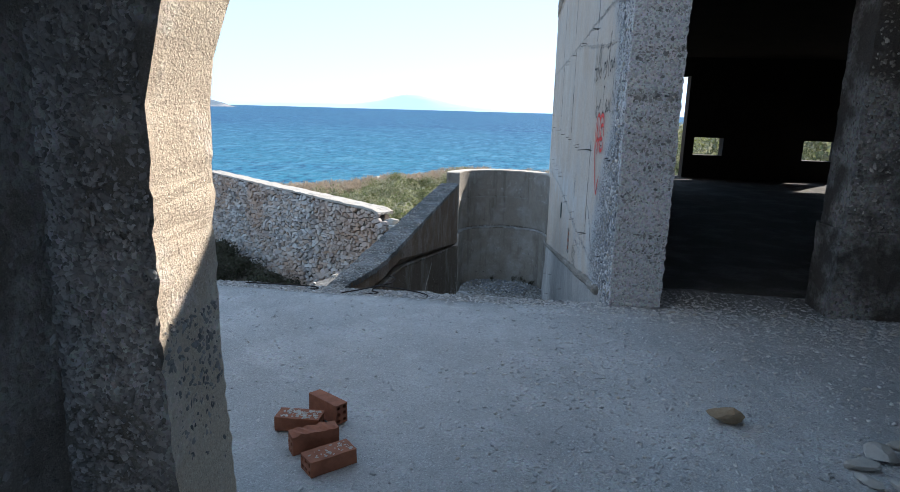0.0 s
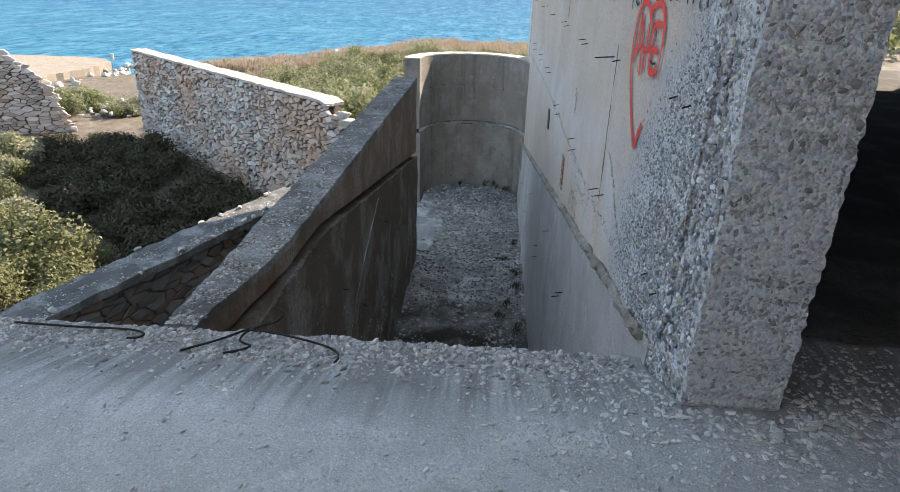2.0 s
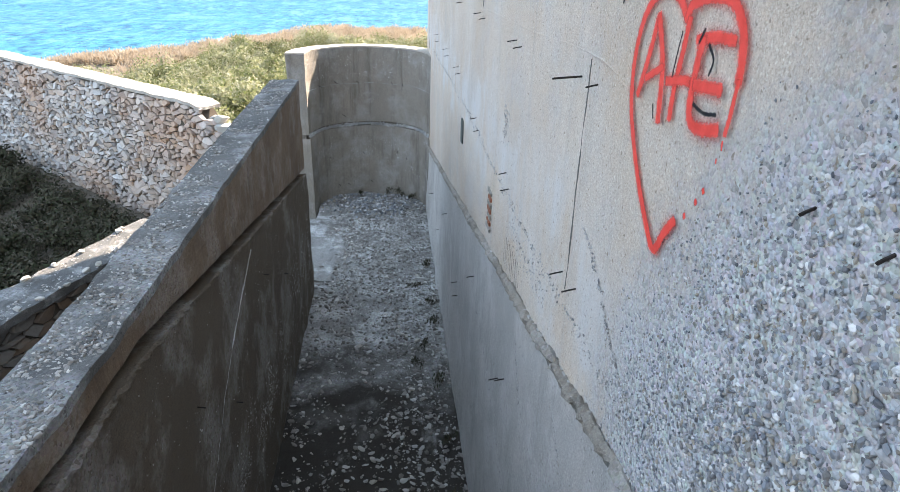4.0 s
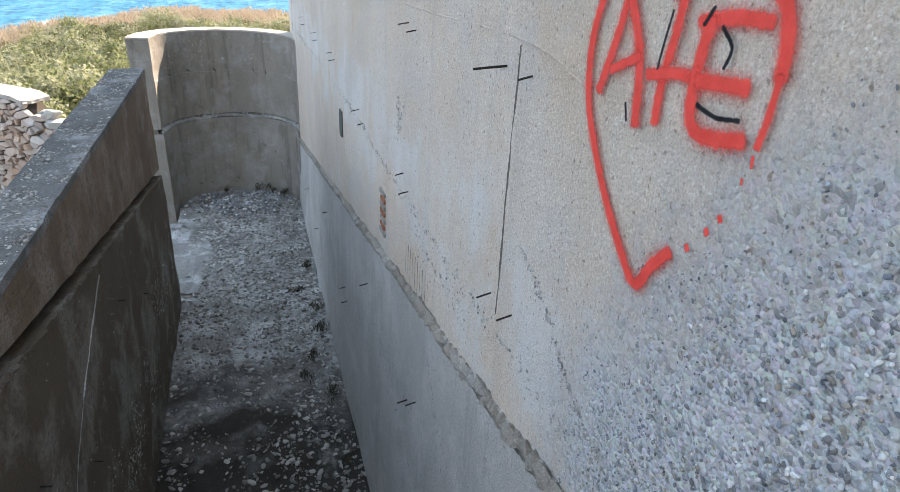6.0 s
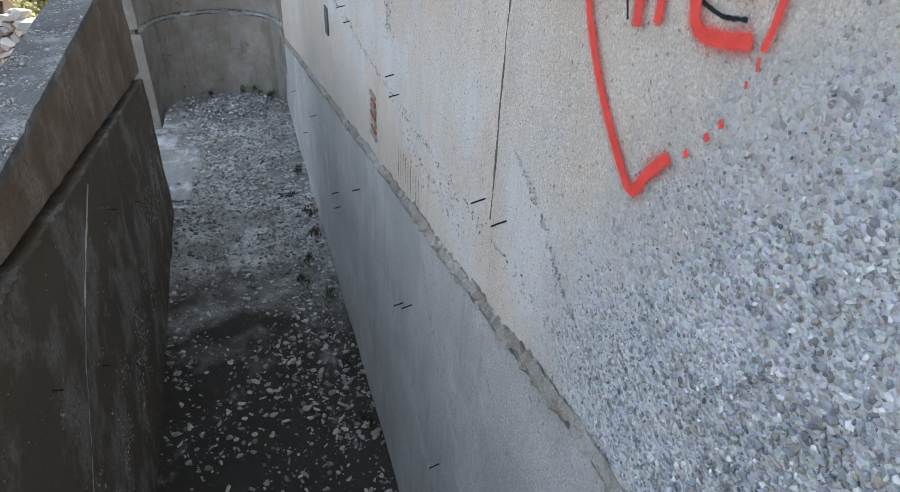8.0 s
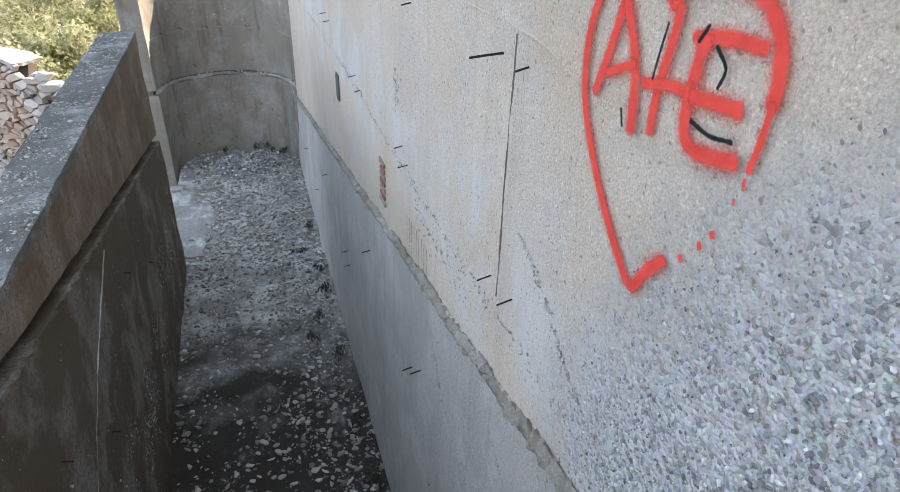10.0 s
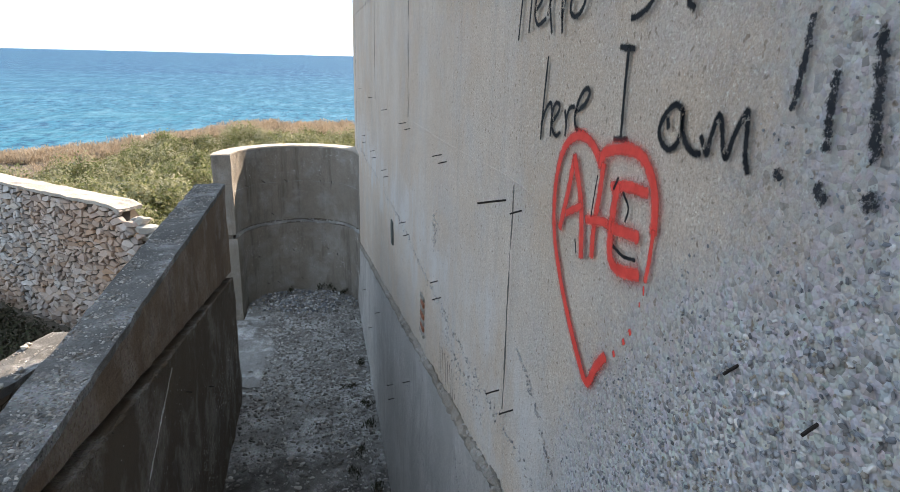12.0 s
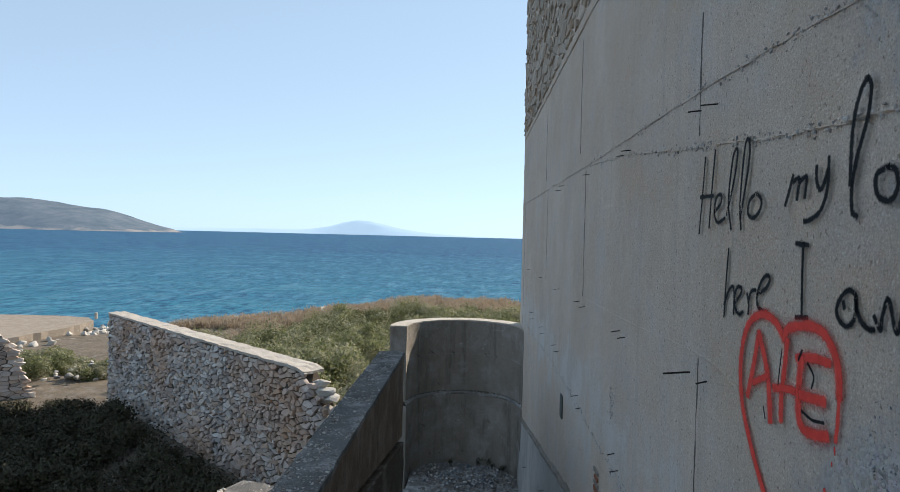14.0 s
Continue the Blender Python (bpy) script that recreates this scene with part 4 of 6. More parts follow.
def sprayed(name, mat):
    words = "red" if mat is M_RED else "black"
    shown = {"heart": "red sprayed heart outline on the concrete wall", "letter_a": "red sprayed letter A inside the heart", "letter_e": "red sprayed letter E inside the heart", "plus_sign": "red sprayed plus sign inside the heart"}
    ob = empty(name)
    ob.location = (1.75, 5.7, 1.2)
    PAINTS[ob] = mat
    return tagged(ob, shown.get(name, words + " sprayed handwriting on the concrete wall"), "graffiti", "wall graffiti")


def stroke(parent, width, pts):
    """One pass of the can: a soft-edged band of paint that lies on the wall."""
    line = spline([(0, y, z) for y, z in pts], 7)
    LAYER[0] += 1
    if PAINTS[parent] is M_RED:
        width *= 1.02
    cols = ((-2.0, 0.0), (-1.25, 0.22), (-0.75, 0.66), (-0.35, 1.0), (0.35, 1.0), (0.75, 0.66), (1.25, 0.22), (2.0, 0.0))
    if PAINTS[parent] is M_RED:
        cols = ((-2.8, 0.0), (-1.8, 0.12), (-1.1, 0.36), (-0.55, 0.9), (0.0, 1.1), (0.55, 0.9), (1.1, 0.36), (1.8, 0.12), (2.8, 0.0))
    d0, d1 = (line[1] - line[0]).normalized(), (line[-1] - line[-2]).normalized()
    line = [line[0] - d0 * width * 0.45] + line + [line[-1] + d1 * width * 0.45]
    verts, cover, faces = [], [], []
    rng = random.Random(len(pts) * 31 + int(pts[0][0] * 1000))
    for i, p in enumerate(line):
        d = (line[min(i + 1, len(line) - 1)] - line[max(i - 1, 0)]).normalized()
        side = Vector((0, -d.z, d.y))
        w = width * 0.5 * rng.uniform(0.9, 1.12)
        for c, k in cols:
            q = p + side * c * w
            verts.append((1.7525 - LAYER[0] * 0.00012, q.y, q.z))
            cover.append(0.0 if i in (0, len(line) - 1) else k)
    n = len(cols)
    for i in range(len(line) - 1):
        for j in range(n - 1):
            faces.append((i * n + j, (i + 1) * n + j, (i + 1) * n + j + 1, i * n + j + 1))
    ob = obj("stroke", verts, faces, PAINTS[parent], parent)
    at = ob.data.attributes.new("cover", "FLOAT", "POINT")
    at.data.foreach_set("value", cover)
    ob.visible_shadow = False


# ---- marks and fittings on the concrete ----
def bead(parent, pts, radius, lump, mat=M_ROUGH, flat=1.0, name="mortar_ridge"):
    rng = random.Random(int(radius * 1e4))
    line = spline(pts, 26)
    line = [p + Vector((0, 0, 1)) * noise.noise(p * 3) * radius * 0.9 + noise.noise_vector(p * 11) * radius * 0.35 for p in line]
    v, f = tube(line, radius, rng, 7, lump, flat)
    return obj(name, v, f, mat, parent)


bead(wall_west, [(1.752, y, joint(y) - 0.004) for y in spans(5.0, 16.9, 14)], 0.030, 0.6, M_CURVE)
# Dark strip for the shade under the ridge; no groove is cut.
bead(wall_west, [(1.75, y, joint(y) - 0.045 - 0.01 * math.sin(y * 5)) for y in spans(5.2, 16.9, 22)], 0.007, 0.7, M_GROOVE, name="ridge_shade_line")
# Dark rod in the crack stands in for its depth of shade.
bead(wall_west, [(1.815, y, z) for y, z in CRACKS[0]], 0.012, 0.4, M_GROOVE, name="crack")
bead(wall_west, [(1.76, 17.2, 2.26), (1.76, 12.0, 2.25), (1.76, 9.0, 2.24), (1.76, 6.6, 2.25), (1.76, 5.0, 2.21)], 0.005, 0.8, M_WALL)
bead(wall_west, [(1.76, 9.4, 2.23), (1.76, 8.0, 2.14), (1.76, 6.97, 2.03), (1.76, 6.4, 1.98), (1.76, 5.74, 1.92), (1.76, 5.1, 1.90)], 0.005, 0.9, M_WALL)
bead(wall_west, [(1.76, 6.1, 1.02), (1.76, 6.56, 1.08), (1.76, 7.8, 1.05), (1.76, 9.3, 1.04)], 0.0035, 0.6, M_WALL)
bead(wall_west, [(1.76, 17.2, 3.64), (1.76, 12.0, 3.64), (1.76, 8.5, 3.62)], 0.014, 0.4, M_WALL)
for y, z0, z1 in ((6.55, 0.06, 1.06), (9.55, 1.05, 2.2), (12.6, 1.0, 2.25), (9.9, 2.4, 3.5), (6.62, 2.05, 2.6), (12.9, 2.4, 3.4), (16.6, -0.2, 2.2)):
    bead(wall_west, [(1.762, y, z0), (1.762, y + 0.01, (z0 + z1) / 2), (1.762, y + 0.005, z1)], 0.0055, 0.3, M_GROOVE, name="form_line")
for y in spans(7.5, 8.0, 9):
    bead(wall_west, [(1.761, y, -0.30), (1.761, y, -0.42), (1.761, y, -0.55 - 0.1 * math.sin(y * 40))], 0.003, 0.5, M_GROOVE, name="drip_mark")
rough_box("timber_wedge", (1.745, 10.62, -0.40), (1.78, 10.77, -0.15), M_WOOD, wall_west, "dark timber wedge left in the concrete", 0.06, 0.006)
for k in range(7):
    rough_box("clay_rib", (1.748, 8.61 + 0.012 * (k % 2), -0.56 + 0.05 * k), (1.78, 8.78 - 0.015 * (k % 3), -0.53 + 0.05 * k), M_CLAY if k % 2 else M_CURVE, wall_west, "rib of a broken clay brick in the wall", 0.03, 0.006, 30)


def nail(x, y, z, dx, dy, dz, radius=0.0045):
    v, f = tube([(x - dx * 0.15, y - dy * 0.15, z), (x + dx * 0.6, y + dy * 0.6, z + dz * 0.6), (x + dx, y + dy, z + dz)], radius, None, 6)
    ob = obj("tie_wire", v, f, M_STEEL)
    return tagged(ob, "short black steel tie wire sticking out of concrete", "wire", "tie wires")


for y, z, out in ((6.66, 0.98, 0.12), (6.45, 0.985, 0.045), (6.62, 0.115, 0.06), (6.41, 0.14, 0.06), (8.05, 0.96, 0.06), (7.9, 0.94, 0.05), (9.7, 0.99, 0.06), (9.42, 0.97, 0.05), (11.2, 0.98, 0.06), (8.11, 0.10, 0.05), (7.98, 0.03, 0.06), (9.69, 0.10, 0.06), (9.48, 0.04, 0.05), (11.3, 0.30, 0.06), (11.1, 0.26, 0.06), (12.8, 0.3, 0.06), (12.6, 0.24, 0.06), (14.5, 0.3, 0.06), (14.3, 0.22, 0.06), (6.42, 2.15, 0.07), (6.61, 2.16, 0.06), (7.89, 2.16, 0.06), (8.08, 2.15, 0.05), (9.38, 2.15, 0.06), (11.0, 2.18, 0.06), (11.3, 2.15, 0.06), (5.14, 1.0, 0.03), (4.94, 1.0, 0.03), (4.94, 0.19, 0.03), (5.12, 0.2, 0.03), (13.0, 1.0, 0.06), (15.2, 1.0, 0.06)):
    nail(1.757, y, z, -out, -0.008, -0.01, 0.0045 if out > 0.1 else 0.0036)
for y, z in ((7.78, -1.34), (7.57, -1.19), (6.9, -1.9), (6.8, -2.1), (10.5, -2.0), (10.4, -2.12), (13.2, -2.5), (5.75, -0.78), (5.7, -0.9), (9.2, -1.25), (12.0, -1.75), (14.6, -2.4)):
    nail(1.725, y, z, -0.06, -0.01, -0.005)
for y, z in ((6.3, -1.4), (6.25, -1.65), (8.2, -1.8), (7.4, -1.2), (10.6, -1.9), (9.6, -1.4)):
    nail(-0.237, y, z, 0.05, -0.01, 0.0)
for a, z in ((150, -0.95), (128, -0.93), (104, -0.95), (68, -0.95), (55, -0.97), (140, -2.45), (100, -2.45), (62, -2.4), (50, -2.5), (130, -3.1), (118, -3.12), (92, -3.1), (120, -1.62)):
    p = ring_pt(radians(a), CR, z)
    nail(p[0], p[1], p[2], -0.07 * math.cos(radians(a + 40)), -0.07 * math.sin(radians(a + 40)), -0.05, 0.006)
bead(end_wall, [ring_pt(radians(a), CR - 0.004, -1.855 + 0.015 * math.sin(a * 0.3)) for a in spans(178, 2, 12)], 0.022, 0.6)
bead(end_wall, [ring_pt(radians(a), CR, -1.0 + 0.01 * math.sin(a)) for a in spans(178, 2, 12)], 0.004, 0.5)
bead(parapet, [(-0.238, y, ledge(y) + 0.005) for y in spans(5.4, 12.9, 10)], 0.016, 0.5, M_PARAPET)
bead(parapet, [(-0.236, 6.6, -2.6), (-0.236, 8.0, -1.5), (-0.236, 9.2, -0.95)], 0.005, 0.6, name="crack")

# stone cladding on the upper part of the tall wall
clad = tagged(empty("stone_cladding", (1.73, 13, 3.8)), "rough tan stone cladding on the upper tall wall", "cladding")
rng4 = random.Random(21)
polys4 = cells(9.6, 3.6, 0.13, 1.7, rng4)
STONES4 = (clad, polys4, lambda x, z, o: (1.77 - o, 17.32 - x, 3.74 + z), M_CLAD, rng4, lambda cx, cz: cx * 0.5 + cz)

# bare pebbles in the concrete
rng5 = random.Random(3)
spots = []
while len(spots) < 13500:
    y, z = rng5.uniform(4.45, 6.1), rng5.uniform(-0.5, 2.5)
    d = bare_end(z) - y + 0.22 * noise.noise(Vector((0, y * 5, z * 5)))
    strip = 0.45 if y < 4.66 else 1.0
    if d > -0.05 and rng5.random() < (0.12 + d * 1.6) * strip and fissure(y, z) < 0.004:
        big = min(1.2, 0.26 + d * 0.95)
        size = rng5.uniform(0.35, 1.0) ** 1.8 * 0.0115 * big + 0.0014
        spots.append((Vector((1.7585 - size * 0.10, y, z)), size, Vector((-1, 0, 0))))
grit("bare_pebbles", spots, M_PEBBLE, rng5, wall_west, "blue-grey and white pebbles", 0.7)
spots = []
for _ in range(3200):
    x, z = rng5.uniform(1.78, 2.11), rng5.uniform(0.0, 2.6)
    size = rng5.uniform(0.3, 1) ** 3 * 0.021 + 0.002
    if z > 0.22 + 0.08 * noise.noise(Vector((x * 8, 0, 3))):
        spots.append((Vector((x, 4.421 + size * 0.35, z)), size, Vector((0, -1, 0))))
grit("bare_pebbles", spots, M_SETGRIT, rng5, wall_west, "dull grey aggregate", 0.7)
spots = [(Vector((rng5.uniform(3.285, 4.3), 4.437, rng5.uniform(0.62, 2.4))), rng5.uniform(0.3, 1) ** 2 * 0.015 + 0.003, Vector((0, -1, 0))) for _ in range(2200)]
grit("bare_pebbles", spots, M_SCREE, rng5, front, "dull grey aggregate", 0.6)
spots = []
for _ in range(6800):
    x, y = rng5.uniform(-2.3, 1.69), 4.99 - abs(rng5.gauss(0, 0.17))
    if y > slab_edge(x) or y < 4.2:
        continue
    spots.append((Vector((x, y, slab_z(x, y))), rng5.uniform(0.2, 1) ** 3 * 0.020 + 0.002, Vector((0, 0, 1))))
grit("edge_pebbles", spots, M_GRIT, rng5, terrace, "pale pebbles along the broken slab edge", 0.7)
spots = []
for _ in range(9500):
    y = 5.05 + 8.0 * rng5.random() ** 1.5
    spots.append((Vector((rng5.uniform(par_out(y) + 0.01, par_in(y)), y, -0.188)), rng5.uniform(0.25, 1) ** 2 * 0.015 + 0.002, Vector((0, 0, 1))))
grit("bare_pebbles", spots, M_SCREE, rng5, parapet, "dull grey aggregate", 0.7)
spots = [(Vector((rng5.uniform(-0.14, 0.16), 1.447, rng5.uniform(0, 2.4))), rng5.uniform(0.3, 1) ** 2.6 * 0.014 + 0.002, Vector((0, -1, 0))) for _ in range(7000)]
spots += [(Vector((0.168 + 0.02 * max(0, 0.6 - z) / 0.6, rng5.uniform(1.47, 1.76), z)), rng5.uniform(0.3, 1) ** 2.4 * 0.012 + 0.002, Vector((1, 0, 0))) for z in [rng5.uniform(0, 0.75) for _ in range(900)]]
spots += [(Vector((-0.128, rng5.uniform(0.2, 1.45), rng5.uniform(0, 2.4))), rng5.uniform(0.3, 1) ** 2 * 0.013 + 0.002, Vector((1, 0, 0))) for _ in range(900)]
grit("bare_pebbles", spots, M_SETGRIT, rng5, arch_wall, "dull grey aggregate", 0.6)

spots = []
for _ in range(5200):
    y, z = rng5.uniform(5.0, 12.8), -2.55 + rng5.gauss(0, 0.2)
    if z > FLOOR_LOW + 0.1:
        spots.append((Vector((-0.236, y, z)), rng5.uniform(0.3, 1) ** 2 * 0.011 + 0.003, Vector((1, 0, 0))))
for _ in range(2500):
    y = rng5.uniform(5.0, 12.8)
    spots.append((Vector((-0.238, y, rng5.uniform(FLOOR_LOW, ledge(y) - 0.03))), rng5.uniform(0.3, 1) ** 2 * 0.007 + 0.002, Vector((1, 0, 0))))
grit("bare_pebbles", spots, M_SCREE, rng5, parapet, "dull aggregate along the wall foot", 0.6)

# crumbled casting lines of the tall wall
spots = []
for path, n, wide in (([(5.6, 0.0), (6.9, -0.03), (8.6, -0.03), (10.7, 0.02), (16.6, -0.08)], 620, 0.016), ([(6.43, 0.44), (6.17, 0.32), (5.96, 0.16), (5.71, 0.04)], 190, 0.010), ([(9.4, 2.23), (8.0, 2.14), (6.97, 2.03), (6.4, 1.98), (5.74, 1.92), (5.1, 1.90)], 330, 0.011), ([(17.0, 2.26), (9.0, 2.24), (6.6, 2.25), (5.0, 2.21)], 380, 0.013), ([(6.9, -0.12), (7.3, -0.2), (7.9, -0.14)], 160, 0.05), ([(8.22, 0.50), (8.27, 0.42), (8.2, 0.30)], 90, 0.04), ([(7.55, -0.62), (7.2, -1.0), (6.9, -1.5), (6.7, -2.2)], 200, 0.012), ([(10.6, -1.25), (8.8, -1.5), (7.6, -1.85), (6.6, -2.5)], 240, 0.012), ([(6.55, -0.55), (6.3, -0.75), (6.1, -1.1)], 110, 0.009)):
    line = spline([(0, y, z) for y, z in path], 40)
    for _ in range(n):
        p = rng5.choice(line)
        y, z = p.y + rng5.gauss(0, wide), p.z + rng5.gauss(0, wide)
        face = 1.757 if z > joint(y) else 1.70 + 0.052 * (z - FLOOR_LOW + 0.4) / (joint(y) - FLOOR_LOW + 0.4)
        spots.append((Vector((face, y, z)), rng5.uniform(0.3, 1) ** 2 * 0.008 + 0.0015, Vector((-1, 0, 0))))
grit("crumbled_joint", spots, M_GRIT, rng5, wall_west, "crumbled grit along the casting lines", 0.6)

# pebbles that show in the curved wall and along its joint
spots = []
for _ in range(1500):
    a, z = radians(rng5.uniform(4, 176)), rng5.choice((rng5.uniform(-2.9, -1.95), rng5.uniform(-2.9, -1.95), rng5.uniform(-0.9, -0.35)))
    if noise.noise(Vector((math.cos(a) * 3, math.sin(a) * 3, z * 2))) > -0.05:
        spots.append((Vector(ring_pt(a, CR - (0.018 if z < -1.8 else -0.002), z)), rng5.uniform(0.3, 1) ** 2 * 0.010 + 0.004, Vector((-math.cos(a), -math.sin(a), 0))))
for _ in range(420):
    a = radians(rng5.uniform(4, 176))
    spots.append((Vector(ring_pt(a, CR + 0.01, -1.85 + rng5.gauss(0, 0.02))), rng5.uniform(0.3, 1) ** 2 * 0.022 + 0.005, Vector((-math.cos(a), -math.sin(a), 0))))
grit("bare_pebbles", spots, M_PALEGRIT, rng5, end_wall, "pale pebbles in the curved wall", 0.7)

# coarse pebbles laid bare along the crack, grit on the low wall's top
spots = []
for path, n in ((CRACKS[0], 900), (CRACKS[1], 120)):
    line = spline([(0, y, z) for y, z in path], 30)
    for _ in range(n):
        p = rng5.choice(line)
        y, z = p.y + rng5.choice((-1, 1, 1)) * (0.026 + abs(rng5.gauss(0, 0.035))), p.z + rng5.gauss(0, 0.03)
        if fissure(y, z) < 0.006:
            spots.append((Vector((1.752, y, z)), rng5.uniform(0.3, 1) ** 1.5 * 0.017 + 0.003, Vector((-1, 0, 0))))
grit("coarse_pebbles", spots, M_PEBBLE, rng5, wall_west, "coarse blue-grey pebbles along the crack", 0.75)
spots = [(Vector(place3(rng5.uniform(0, LEN3), -2.235, 0.02 - rng5.uniform(0, 0.56))), rng5.uniform(0.25, 1) ** 2 * 0.02 + 0.003, Vector((0, 0, 1))) for _ in range(3200)]
grit("loose_grit", spots, M_GRIT, rng5, low_wall, "dull grey grit", 0.6)

# gravel and grit on the terrace
spots = []
while len(spots) < 21000:
    x, y = rng5.uniform(-1.5, 4.2), rng5.uniform(1.6, 4.9)
    foot = math.exp(-((x - 2.05) / 0.5) ** 2 - ((y - 4.35) / 0.18) ** 2) + 0.6 * math.exp(-((x - 3.3) / 0.6) ** 2 - ((y - 4.2) / 0.35) ** 2)
    right = sstep(0.7, 1.6, x) * (0.45 + 0.4 * noise.noise(Vector((x * 1.5, y * 1.5, 6))))
    if rng5.random() < 0.10 + right + foot and not (x > 1.74 and y > 4.4 and x < 2.14) and not (x < 1.7 and y > slab_edge(x)):
        s = rng5.uniform(0.2, 1) ** 3 * 0.012 + 0.0016
        spots.append((Vector((x, y, slab_z(x, y) + s * 0.2)), s * (1 + 0.7 * foot), Vector((0, 0, 1))))
grit("gravel", spots, M_PALEGRIT, rng5, None, "", 0.55)
bpy.data.objects["gravel"]["label"] = "scattered pale gravel over the dusty terrace floor"
bpy.data.objects["gravel"]["category"] = "gravel"

# rubble in the sunken passage
spots = []
while len(spots) < 20000:
    x, y = rng5.uniform(-0.22, 1.7), rng5.uniform(5.2, 17.3)
    keep = 0.13 + 0.3 * sstep(0.5, 1.5, x) * sstep(7, 9, y) + 0.75 * sstep(9.5, 14, y) + 0.4 * noise.noise(Vector((x * 2.5, y * 2, 4)))
    if rng5.random() < keep and (y < CY or math.hypot(x - CX, y - CY) < CR - 0.02):
        s = rng5.uniform(0.1, 1) ** 4 * 0.036 + 0.0045
        spots.append((Vector((x, y, FLOOR_LOW + 0.05 * noise.noise(Vector((x * 2, y * 2, 0))) + s * 0.25)), s, Vector((0, 0, 1))))
rub = grit("rubble", spots, M_SCREE, rng5, None, "", 0.6)
tagged(rub, "grey stone rubble scattered over the sunken passage floor", "rubble")
spots = []
while len(spots) < 420:
    x, y = rng5.uniform(-0.2, 1.68), rng5.uniform(5.2, 13.5)
    if rng5.random() < 0.35 + 0.6 * noise.noise(Vector((x * 2.2, y * 1.6, 9))):
        s = rng5.uniform(0.2, 1) ** 5 * 0.045 + 0.005
        spots.append((Vector((x, y, FLOOR_LOW + 0.05 * noise.noise(Vector((x * 2, y * 2, 0))) + s * 0.3)), s, Vector((rng5.gauss(0, 0.2), rng5.gauss(0, 0.2), 1)).normalized()))
tagged(grit("stone_chips", spots, M_LOOSE, rng5, None, "", 0.4), "pale broken stone chips on the dark passage soil", "rubble")
for k in range(44):
    x, y = rng5.uniform(-0.1, 1.6), rng5.uniform(6.0, 14.0)
    s = rng5.uniform(0.05, 0.13)
    put_rock(ROCKS[k % 7], x, y, FLOOR_LOW, s, s * rng5.uniform(0.5, 0.9), s * rng5.uniform(0.35, 0.7), rng5.uniform(0, 6), "pale broken stone lying in the sunken passage", "loose stones in the passage")
heap = [(Vector((CX + rng5.gauss(0, 0.5), 16.7 + rng5.gauss(0, 0.35), FLOOR_LOW + 0.04)), rng5.uniform(0.01, 0.04), Vector((0, 0, 1))) for _ in range(900)]
heap = [h for h in heap if math.hypot(h[0].x - CX, h[0].y - CY) < CR - 0.05 or h[0].y < CY]
tagged(grit("gravel_heap", heap, M_PEBBLE, rng5, None, "", 0.7), "blue-grey gravel at the foot of the curved wall", "gravel")
def pad_edge(v):
    return -0.12 + 0.28 * math.sin(v * 2.4 + 0.4) + 0.28 * noise.noise(Vector((v * 2.2, 0, 8))) + 0.1 * noise.noise(Vector((v * 9, 0, 8)))


pad = tagged(solid("concrete_pad", lambda u, v: (-0.62 + (pad_edge(v) + 0.62) * u, 13.2 + 2.6 * v, FLOOR_LOW + 0.045 - 0.03 * u + 0.02 * noise.noise(Vector((u * 6, v * 8, 3)))), lambda u, v: (-0.62 + (pad_edge(v) + 0.59) * u, 13.22 + 2.56 * v, FLOOR_LOW - 0.2), spans(0, 1, 20), spans(0, 1, 40), M_RUBBLE, None, rough=lambda p: wobble(p, 11, 0.012)), "broken pale concrete pad at the passage gap", "concrete pad")

# bricks and stones on the terrace
L, W, T = 0.19, 0.09, 0.062


